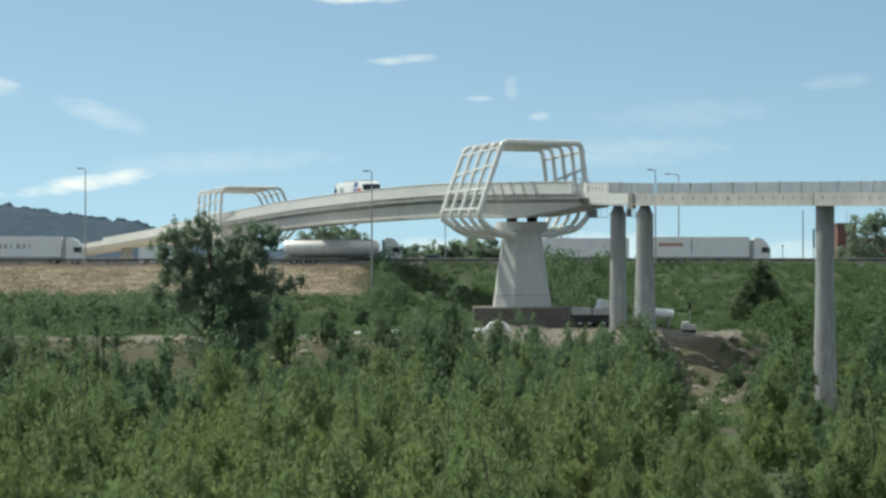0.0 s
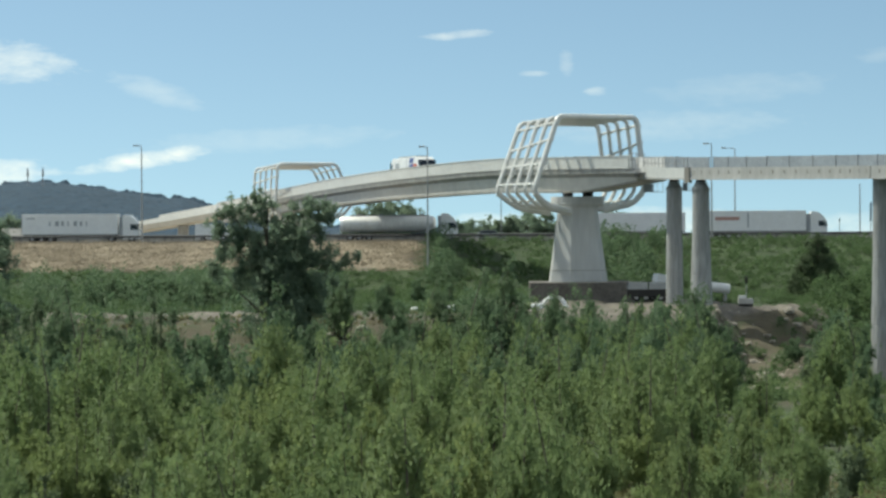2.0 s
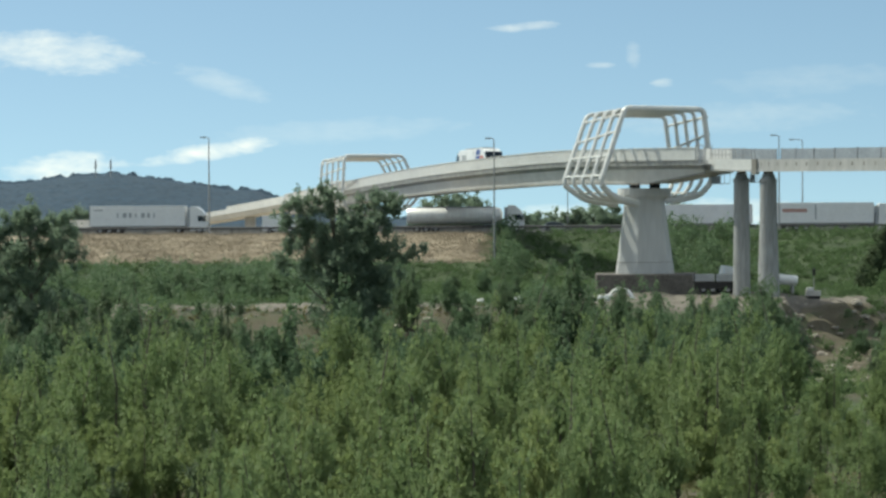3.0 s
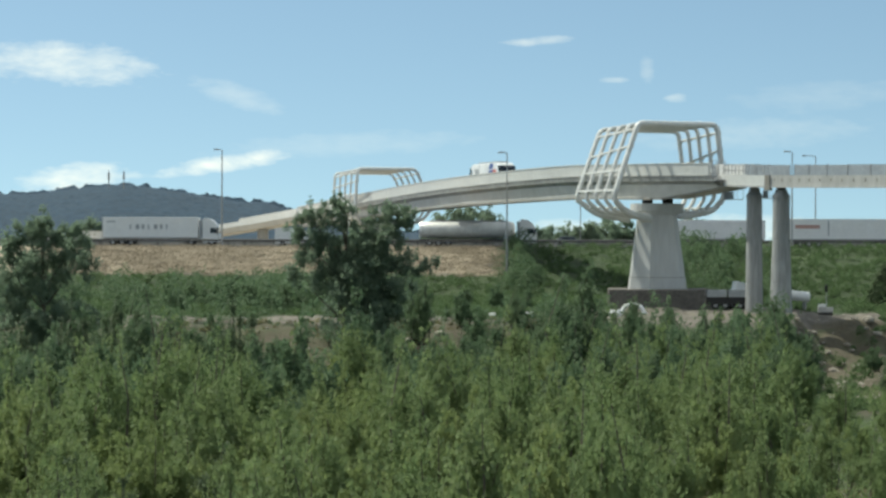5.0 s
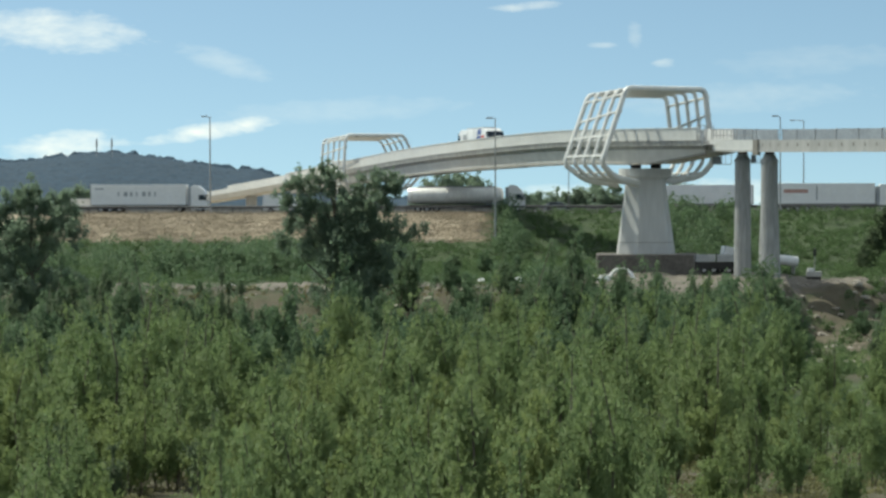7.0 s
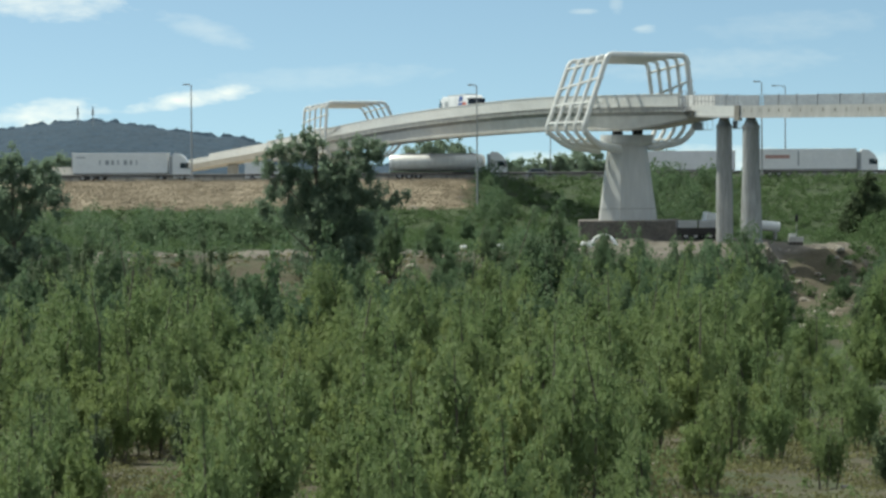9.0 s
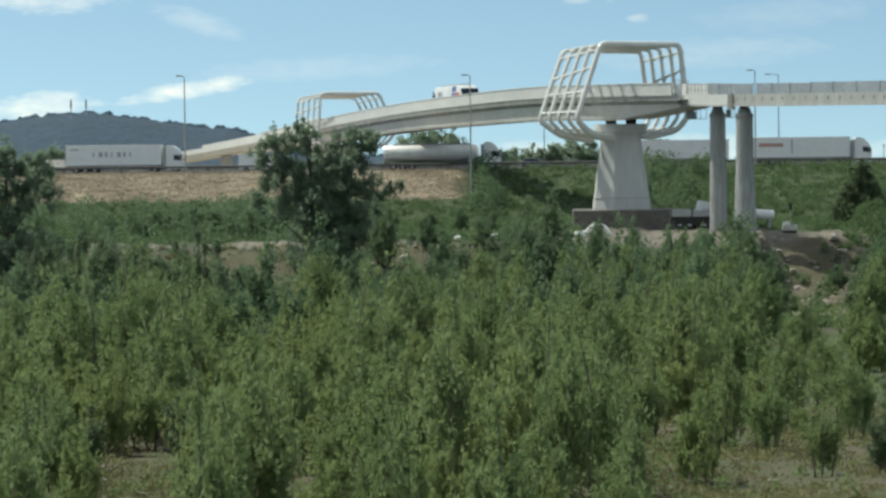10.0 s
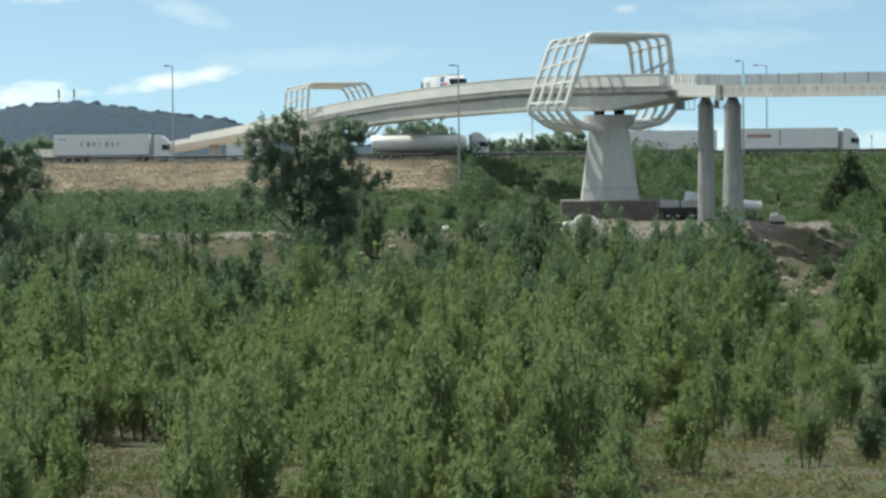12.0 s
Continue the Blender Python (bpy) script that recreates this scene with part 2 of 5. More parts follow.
def box_bm(x0, x1, y0, y1, z0, z1, bevel=0.0, bm=None):
    own = bmesh.new() if bm is None else bm
    r = bmesh.ops.create_cube(own, size=1.0, matrix=Matrix.Translation(((x0 + x1) / 2, (y0 + y1) / 2, (z0 + z1) / 2)) @ Matrix.Diagonal((x1 - x0, y1 - y0, z1 - z0, 1)))
    if bevel:
        es = list({e for v in r["verts"] for e in v.link_edges})
        bmesh.ops.bevel(own, geom=es, offset=bevel, segments=2, affect="EDGES", profile=0.6)
    return own


def cyl_bm(p0, p1, r0, r1=None, n=14, bm=None):
    own = bmesh.new() if bm is None else bm
    p0, p1 = Vector(p0), Vector(p1)
    d = p1 - p0
    m = Matrix.Translation((p0 + p1) / 2) @ d.to_track_quat("Z", "Y").to_matrix().to_4x4()
    bmesh.ops.create_cone(own, cap_ends=True, segments=n, radius1=r0, radius2=r0 if r1 is None else r1, depth=d.length, matrix=m)
    return own


def rounded(points, radius, steps=5):
    """A polyline with its inner corners rounded off."""
    pts = [Vector(p) for p in points]
    out = [pts[0]]
    for a, b, c in zip(pts, pts[1:], pts[2:]):
        r = min(radius, (a - b).length * 0.45, (c - b).length * 0.45)
        s, e = b + (a - b).normalized() * r, b + (c - b).normalized() * r
        for i in range(steps + 1):
            k = i / steps
            out.append(s * (1 - k) ** 2 + b * 2 * k * (1 - k) + e * k * k)
    return out + [pts[-1]]


def tube_bm(pts, r0, r1=None, n=6, bm=None, flat=1.0):
    own = bmesh.new() if bm is None else bm
    pts = [Vector(p) for p in pts]
    r1 = r0 if r1 is None else r1
    side = None
    rings = []
    for i, p in enumerate(pts):
        t = (pts[min(i + 1, len(pts) - 1)] - pts[max(i - 1, 0)]).normalized()
        if side is None:
            side = t.cross(Vector((0.3, 0.2, 1.0)))
            if side.length < 0.1:
                side = t.cross(Vector((1, 0, 0)))
        side = (side - t * side.dot(t)).normalized()
        up = t.cross(side)
        r = r0 + (r1 - r0) * i / (len(pts) - 1)
        rings.append([own.verts.new(p + (side * math.cos(6.2832 * (k + 0.5) / n) * flat + up * math.sin(6.2832 * (k + 0.5) / n)) * r) for k in range(n)])
    for a, b in zip(rings, rings[1:]):
        for k in range(n):
            own.faces.new((a[k], a[(k + 1) % n], b[(k + 1) % n], b[k]))
    own.faces.new(rings[0][::-1])
    own.faces.new(rings[-1])
    return own


def prism_bm(outline, y0, y1, bm=None, bevel=0.0):
    """An outline of (x, z) drawn out from y0 to y1."""
    own = bmesh.new() if bm is None else bm
    a = [own.verts.new((x, y0, z)) for x, z in outline]
    b = [own.verts.new((x, y1, z)) for x, z in outline]
    fs = [own.faces.new(a), own.faces.new(b[::-1])]
    for i in range(len(a)):
        j = (i + 1) % len(a)
        fs.append(own.faces.new((a[i], b[i], b[j], a[j])))
    bmesh.ops.recalc_face_normals(own, faces=fs)
    if bevel:
        bmesh.ops.bevel(own, geom=list({e for f in fs for e in f.edges}), offset=bevel, segments=2, affect="EDGES")
    return own


# ---- ground, one sheet to the horizon ----
def smooth(a, b, v):
    k = np.clip((v - a) / (b - a), 0, 1)
    return k * k * (3 - 2 * k)


def ripple(x, y):
    return (np.sin(x * 0.41 + 1.3) * np.sin(y * 0.37 + 0.4) + 0.6 * np.sin(x * 0.93 - y * 0.71 + 2.0) * np.sin(y * 1.13 + x * 0.29) + 0.35 * np.sin(x * 2.1 + y * 1.7) * np.sin(y * 2.3 - x * 1.2))


def height(x, y):
    x, y = np.asarray(x, float), np.asarray(y, float)
    back = 40 * smooth(32.5, 39, x) + 3 * np.sin(x * 0.11 + 0.5) + 2.2 * np.sin(x * 0.5 + 1) * np.sin(y * 0.21)
    lip = np.minimum(284 + np.maximum(back, 28 * smooth(20, 27, x) + back * 0.3), 326)
    foot = np.minimum(261 + np.maximum(back * 0.9, 27 * smooth(20, 26, x)), 300)
    z = 0.25 * ripple(x, y) + 6.1 * smooth(0, 1, (y - foot) / (lip - foot)) + 0.9 * smooth(lip, 340, y)
    z = z + (6.5 - 0.2 * ripple(x, y)) * np.clip((y - 337) / 32, 0, 1)
    z = z + 0.55 * ripple(x * 1.3, y * 1.1) * smooth(18, 24, x) * smooth(252, 262, y) * (1 - smooth(300, 320, y))
    z = z - 1.1 * smooth(33, 39, x) * smooth(225, 262, y) * (1 - smooth(285, 305, y))
    z = z + 0.3 * ripple(x * 1.7, y * 1.5) * smooth(262, 266, y) * (1 - smooth(279, 283, y)) * (x < 19)
    z = np.where(y > 369, 13.5, z)
    z = z - 5.5 * np.clip((y - 423) / 16, 0, 1)
    return z


def axis(fine0, fine1, step, far0, far1):
    out = list(np.arange(fine0, fine1 + 0.01, step))
    s, v = step, fine1
    while v < far1:
        s *= 1.35
        v += s
        out.append(v)
    s, v = step, fine0
    while v > far0:
        s *= 1.35
        v -= s
        out.insert(0, v)
    return np.array(out)


gx, gy = axis(-75, 62, 0.9, -4000, 4000), axis(95, 445, 1.0, -1500, 4800)
XX, YY = np.meshgrid(gx, gy)
ZZ = height(XX, YY)
verts = np.stack([XX, YY, ZZ], -1).reshape(-1, 3)
nx, ny = len(gx), len(gy)
ii = (np.arange(ny - 1)[:, None] * nx + np.arange(nx - 1)).reshape(-1)
quads = np.stack([ii, ii + 1, ii + nx + 1, ii + nx], -1)


def mesh_from(name, verts, quads, mat, smooth_faces=False):
    me = bpy.data.meshes.new(name)
    k = quads.shape[1]
    me.vertices.add(len(verts))
    me.vertices.foreach_set("co", np.asarray(verts, np.float32).ravel())
    me.loops.add(quads.size)
    me.loops.foreach_set("vertex_index", quads.astype(np.int32).ravel())
    me.polygons.add(len(quads))
    me.polygons.foreach_set("loop_start", np.arange(0, quads.size, k, dtype=np.int32))
    me.update(calc_edges=True)
    me.materials.append(mat)
    if smooth_faces:
        me.polygons.foreach_set("use_smooth", [True] * len(quads))
    return me


gm = mesh_from("ground", verts, quads, GROUND, True)
ground = tagged(new("ground", gm), "uneven river bed, dirt terrace and grassy embankment", "ground", kind="structure")
fx, fy = verts[:, 0], verts[:, 1]
wob = 0.5 * ripple(fx * 0.6, fy * 0.6)
straw = smooth(350, 353, fy + wob * 2) * (1 - smooth(-12, -8.5, fx + wob * 2))
green = np.where(fy < 165, np.where(fx > 7, 0.46, 0.44), 0.62)
green = np.where((fy > 262) & (fy < 284), 0.45, green)
green = np.where((fy > 283) & (fy < 291.5) & (fx < 33), 0.0, green)
green = np.where((fy > 291.5) & (fy < 318) & (fx > -2) & (fx < 38), 0.05, green)
green = np.where((fy > 250) & (fy < 305) & (fx > 19) & (fx < 36), 0.36, green)
green = np.where(fy > 318, 0.8, green)
green = np.where(fy > 337, 0.95, green)
col = np.zeros((len(verts), 4), np.float32)
col[:, 0], col[:, 1], col[:, 2], col[:, 3] = green * (1 - straw), straw * 0.72, np.where(fy < np.where(fx > 19, 281 + 26 * smooth(20, 27, fx), 281), 0.9, 0.0), 1
ca = gm.color_attributes.new("cover", "FLOAT_COLOR", "POINT")
ca.data.foreach_set("color", col.ravel())

# motorway on its embankment
tagged(part("road", box_bm(-1500, 1500, 371.5, 421, 13.0, 13.62), ASPHALT), "grey asphalt motorway on an embankment", "road", kind="structure")
line = material("road_paint", (0.7, 0.7, 0.68), None, 0.7, scale=2, stain=0.2)
for y in (374.0, 377.8, 381.6, 393.6, 399.6, 411.5, 418.5):
    tagged(part("road_marking", box_bm(-300, 300, y - 0.08, y + 0.08, 13.6, 13.626), line), "white painted lane line on asphalt", "road marking", kind="structure")


def guard_rail(y, x0, x1, mat):
    ob = empty("guard_rail", pose(0, y, 13.62))
    tagged(ob, "dark weathered steel guard rail beside the motorway", "guard rail", "motorway guard rails")
    bm = prism_bm([(-0.04, 0.62), (0.05, 0.68), (-0.02, 0.76), (0.05, 0.86), (-0.04, 0.94), (-0.07, 0.94), (-0.01, 0.86), (-0.07, 0.76), (-0.01, 0.68), (-0.07, 0.62)], x0, x1)
    bmesh.ops.transform(bm, matrix=Matrix(((0, 1, 0, 0), (-1, 0, 0, 0), (0, 0, 1, 0), (0, 0, 0, 1))), verts=bm.verts)
    part("rail", bm, mat, ob)
    post = box_bm(-0.06, 0.06, 0.08, 0.2, 0, 0.9)
    first = part("post", post, mat, ob)
    for i, x in enumerate(np.arange(x0, x1, 4.0)):
        if i == 0:
            first.location.x = x
            continue
        o = new("post", first.data)
        o.parent, o.location = ob, (x, 0, 0)
    return ob


guard_rail(372.2, -130, 110, RAIL)
guard_rail(396.6, -130, 110, RAIL)
guard_rail(420.2, -130, 110, RAIL)
# concrete safety wall between the carriageways
tagged(part("median_barrier", prism_bm([(-0.3, 13.6), (0.3, 13.6), (0.12, 14.0), (0.09, 14.5), (-0.09, 14.5), (-0.12, 14.0)], -300, 300), CONCRETE_DARK), "grey concrete safety barrier along the motorway", "barrier", kind="structure").matrix_basis = pose(0, 391, 0, 0, 0, 90)

# ---- wooded hills in the distance ----
def hills(name, dist, pts, jag, seed, base=-30):
    rng = np.random.default_rng(seed)
    xs = np.arange(pts[0][0], pts[-1][0], jag)
    top = np.interp(xs, [p[0] for p in pts], [p[1] for p in pts])
    crown = np.repeat(rng.uniform(0, 1, len(xs) // 3 + 1), 3)[:len(xs)] + rng.uniform(-0.3, 0.3, len(xs))
    top = top + np.sin(xs * 0.021) * jag * 0.5
    rows = 70
    vs = []
    for r in range(rows):
        k = r / (rows - 1)
        z = base + (top - base) * (1 - k ** 1.5) + rng.uniform(-1, 1, len(xs)) * jag * 0.3 * (r > 0) + crown * jag * 1.2 * (r == 0) - jag * (r == 1)
        vs.append(np.stack([xs * (1 - k * 0.15) + rng.uniform(-1, 1, len(xs)) * jag * 0.35, np.full(len(xs), dist - 700 * k) + rng.uniform(-1, 1, len(xs)) * 3, z], -1))
    vs = np.concatenate(vs)
    n = len(xs)
    i0 = (np.arange(rows - 1)[:, None] * n + np.arange(n - 1)).reshape(-1)
    me = mesh_from(name, vs, np.stack([i0, i0 + n, i0 + n + 1, i0 + 1], -1), HILL_HAZED, True)
    return tagged(new(name, me), "wooded hill far away, distance haze painted as dark blue-green", "hill", kind="structure")


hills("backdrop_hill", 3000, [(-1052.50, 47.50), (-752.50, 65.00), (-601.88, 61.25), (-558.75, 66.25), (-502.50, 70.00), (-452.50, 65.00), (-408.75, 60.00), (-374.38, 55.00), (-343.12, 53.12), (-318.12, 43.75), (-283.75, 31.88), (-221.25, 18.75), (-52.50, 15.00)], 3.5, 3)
mast = empty("radio_mast", pose(-505.08, 2900.00, 63.33))
tagged(mast, "slim lattice radio mast on the hilltop", "mast", "hilltop masts")
part("shaft", tube_bm([(0, 0, -6), (0, 0, 22)], 0.9, 0.35, 5), STEEL_GREY, mast)
part("antenna", tube_bm([(0, 0, 12), (0, 0, 20)], 1.3, 1.0, 6), STEEL_GREY, mast)
copy_thing(mast, pose(-488.77, 2900.00, 63.33))

# ---- people mover guideway ----
LINE = [(53.27, 262.00, 22.26), (44.92, 275.00, 22.56), (39.72, 282.00, 22.70), (22.55, 304.00, 23.11), (17.23, 311.00, 23.36), (9.26, 322.00, 23.52), (1.13, 338.00, 23.73), (-9.58, 362.00, 23.30), (-19.93, 392.00, 22.68), (-32.16, 430.00, 21.54), (-48.99, 462.00, 19.14), (-68.97, 484.00, 16.51), (-89.48, 500.00, 14.69), (-110.29, 512.00, 13.93)]
SUB = 24


def spline(pts):
    pts = [Vector(p) for p in pts]
    ext = [pts[0] * 2 - pts[1]] + pts + [pts[-1] * 2 - pts[-2]]
    out = []
    for a, b, c, d in zip(ext, ext[1:], ext[2:], ext[3:]):
        for i in range(SUB):
            k = i / SUB
            out.append(0.5 * ((b * 2) + (c - a) * k + (a * 2 - b * 5 + c * 4 - d) * k * k + (b * 3 - a - c * 3 + d) * k ** 3))
    return out + [pts[-1]]


TRACK = spline(LINE)


def track_at(k):
    """Place, heading and the side that faces the river, at the control number k."""
    i = min(max(k * SUB, 0), len(TRACK) - 1.001)
    a, b = TRACK[int(i)], TRACK[int(i) + 1]
    p = a.lerp(b, i - int(i))
    g = TRACK[min(int(i) + 3, len(TRACK) - 1)] - TRACK[max(int(i) - 2, 0)]
    g.z = 0
    g.normalize()
    return p, g, Vector((-g.y, g.x, 0))


def track_len(k0, k1):
    return sum((TRACK[i + 1] - TRACK[i]).length for i in range(int(k0 * SUB), int(k1 * SUB)))


def sweep_bm(section, k0, k1, step=0.08, bm=None):
    """section: a closed outline of (side, up), carried along the guideway."""
    own = bmesh.new() if bm is None else bm
    rings = []
    count = max(2, int(math.ceil((k1 - k0) / step)) + 1)
    for i in range(count):
        p, g, s = track_at(k0 + (k1 - k0) * i / (count - 1))
        shape = section(k0 + (k1 - k0) * i / (count - 1)) if callable(section) else section
        rings.append([own.verts.new(p + s * u + Vector((0, 0, w))) for u, w in shape])
    n = len(shape)
    fs = []
    for a, b in zip(rings, rings[1:]):
        for i in range(n):
            fs.append(own.faces.new((a[i], a[(i + 1) % n], b[(i + 1) % n], b[i])))
    fs += [own.faces.new(rings[0]), own.faces.new(rings[-1][::-1])]
    bmesh.ops.recalc_face_normals(own, faces=fs)
    return own


def guideway(label, k0, k1, fascia_mat, panels=True, slots=True):
    ob = tagged(empty("guideway_span"), label, "guideway", "people mover guideway spans")
    part("girder", sweep_bm([(-1.7, -2.45), (1.55, -2.45), (1.55, -1.75), (-1.7, -1.75)], k0, k1), CONCRETE, ob)
    part("fascia", sweep_bm([(1.56, -2.55), (1.78, -2.55), (1.78, -1.22), (1.56, -1.22)], k0, k1), fascia_mat, ob, "pale fascia with small drain slots")
    part("lower_edge", sweep_bm([(1.785, -2.58), (1.87, -2.58), (1.87, -2.38), (1.785, -2.38)], k0, k1), CONCRETE_PALE, ob)
    part("running_rail", sweep_bm([(0.55, -1.74), (0.85, -1.74), (0.85, -1.5), (0.55, -1.5)], k0, k1), STEEL_GREY, ob)
    part("running_rail", sweep_bm([(-0.85, -1.74), (-0.55, -1.74), (-0.55, -1.5), (-0.85, -1.5)], k0, k1), STEEL_GREY, ob)
    n = max(1, round(track_len(k0, k1) / 3.0))
    rng = random.Random(5)
    for i in range(n):
        a, b = k0 + (k1 - k0) * (i + 0.02) / n, k0 + (k1 - k0) * (i + 0.98) / n
        if panels:
            part("barrier_panel", sweep_bm([(-1.86, -1.74), (-1.74, -1.74), (-1.74, rng.uniform(-0.03, 0.02)), (-1.86, 0.0)], a, b, 0.3), BARRIER, ob)
            part("barrier_post", sweep_bm([(-1.95, -1.74), (-1.70, -1.74), (-1.70, 0.06), (-1.95, 0.06)], k0 + (k1 - k0) * (i + 0.985) / n, k0 + (k1 - k0) * (i + 1.0) / n, 0.3), STEEL_GREY, ob)
        for f in ((0.2, 0.7) if slots else ()):
            c = k0 + (k1 - k0) * (i + f) / n
            w = 0.09 / max(track_len(k0, k1), 1) * (k1 - k0)
            part("drain_slot", sweep_bm([(1.70, -1.95), (1.79, -1.95), (1.79, -1.55), (1.70, -1.55)], c - w, c + w, 0.3), CONCRETE_DARK, ob)
    return ob


guideway("concrete guideway beam with grey barrier panels", 0.0, 1.99, CONCRETE_PALE)
guideway("concrete guideway beam resting on round pillars", 2.0, 2.985, CONCRETE_PALE)
guideway("short pale steel guideway span beside the bridge", 3.02, 3.93, STEEL_WHITE, slots=False)


def span_railing(k0, k1):
    """Open steel railing along the river side of the short span, with a little platform and a rod at its end."""
    ob = tagged(empty("span_railing"), "thin grey steel railing along the short span", "railing")
    for z in (-0.75, -0.1):
        part("rail", sweep_bm([(1.62, z - 0.04), (1.7, z - 0.04), (1.7, z + 0.04), (1.62, z + 0.04)], k0, k1), STEEL_GREY, ob)
    n = 8
    for i in range(n + 1):
        p, g, s = track_at(k0 + (k1 - k0) * i / n)
        q = p + s * 1.66
        part("post", tube_bm([q + Vector((0, 0, -1.22)), q + Vector((0, 0, -0.06))], 0.05, None, 5), STEEL_GREY, ob)
    p, g, s = track_at(k1 + 0.03)
    stand = tagged(empty("access_platform", pose(*(p + s * 2.1), 0, 0, math.degrees(math.atan2(-g.y, -g.x)))), "small grey access platform with railings at the bridge end", "platform")
    part("floor_plate", box_bm(-0.7, 0.7, -1.0, 0.4, -1.95, -1.8), STEEL_GREY, stand)
    part("bracket", box_bm(-0.5, 0.5, -0.1, 0.3, -2.5, -1.96), CONCRETE_DARK, stand)
    for x, y in ((-0.66, -0.96), (0.66, -0.96), (0, -0.96), (-0.66, 0.36), (0.66, 0.36)):
        part("post", tube_bm([(x, y, -1.8), (x, y, 0.35)], 0.05, None, 5), STEEL_GREY, stand)
    for z in (-1.1, -0.35, 0.35):
        part("rail", box_bm(-0.7, 0.7, -1.0, -0.92, z - 0.035, z + 0.035), STEEL_GREY, stand)
    part("rod", tube_bm([(-0.4, 0.3, -1.8), (-0.4, 0.3, 2.3)], 0.05, 0.03, 5), STEEL_GREY, stand)


span_railing(3.05, 3.9)


def bridge():
    ob = tagged(empty("bridge"), "long curved pale concrete bridge with a box girder and light parapets", "bridge")
    k0, k1 = 3.95, 9.75

    def box(k):
        low = -float(np.interp(k, [3.95, 4.75, 6.0, 9.0, 9.75], [2.75, 4.0, 4.0, 3.45, 3.2]))
        return [(-2.1, low), (2.1, low), (2.42, -2.35), (-2.42, -2.35)]

    part("box_girder", sweep_bm(box, k0, k1), GIRDER, ob)
    part("soffit_edge", sweep_bm(lambda k: [(2.0, box(k)[0][1] - 0.14), (2.16, box(k)[0][1] - 0.14), (2.16, box(k)[0][1] + 0.06), (2.105, box(k)[0][1] + 0.06), (2.0, box(k)[0][1] - 0.005)], k0, k1), CONCRETE_DARK, ob, "dark strip along the girder's lower edge")
    part("deck_slab", sweep_bm([(-2.9, -1.95), (-2.42, -2.34), (2.42, -2.34), (2.9, -1.95), (3.0, -1.30), (2.72, -1.30), (2.6, -1.8), (-2.6, -1.8), (-2.72, -1.30), (-3.0, -1.30)], k0, k1), CONCRETE, ob)
    part("ledge", sweep_bm([(3.0, -1.40), (3.05, -1.40), (3.05, -1.28), (3.0, -1.28)], k0, k1), CONCRETE_PALE, ob)
    n = 64
    for i in range(n):
        a, b = k0 + (k1 - k0) * (i + 0.004) / n, k0 + (k1 - k0) * (i + 0.996) / n
        part("parapet_panel", sweep_bm([(2.86, -1.28), (2.98, -1.28), (3.1, 0.0), (2.98, 0.0)], a, b, 0.3), PANEL, ob, "pale grey parapet panel")
        part("parapet_panel", sweep_bm([(-2.98, -1.28), (-2.86, -1.28), (-2.98, 0.05), (-3.1, 0.05)], a, b, 0.3), PANEL, ob, "pale grey parapet panel")
    part("handrail", sweep_bm([(2.95, 0.01), (3.16, 0.01), (3.16, 0.1), (2.95, 0.1)], k0, k1), STEEL_WHITE, ob)
    part("running_rail", sweep_bm([(0.55, -1.795), (0.85, -1.795), (0.85, -1.6), (0.55, -1.6)], k0, k1), STEEL_GREY, ob)
    part("running_rail", sweep_bm([(-0.85, -1.795), (-0.55, -1.795), (-0.55, -1.6), (-0.85, -1.6)], k0, k1), STEEL_GREY, ob)
    return ob


bridge()


def ramp():
    ob = tagged(empty("guideway_ramp"), "pale guideway ramp that sinks towards the ground", "guideway")
    k0, k1 = 9.8, 12.95
    part("girder", sweep_bm([(-1.9, -2.15), (1.9, -2.15), (2.4, -1.3), (-2.4, -1.3)], k0, k1), GIRDER, ob)
    n = 30
    for i in range(n):
        a, b = k0 + (k1 - k0) * (i + 0.01) / n, k0 + (k1 - k0) * (i + 0.99) / n
        rise = 0.0 if a < 10.35 else -0.45
        part("parapet_panel", sweep_bm([(2.28, -1.28), (2.4, -1.28), (2.4, rise), (2.28, rise)], a, b, 0.3), PANEL, ob)
    for k in (10.3, 10.9, 11.5, 12.1):
        p, g, s = track_at(k)
        part("support", box_bm(p.x - 0.9, p.x + 0.9, p.y - 0.7, p.y + 0.7, 7.0, p.z - 2.14, 0.1), CONCRETE, ob)
    return ob


ramp()


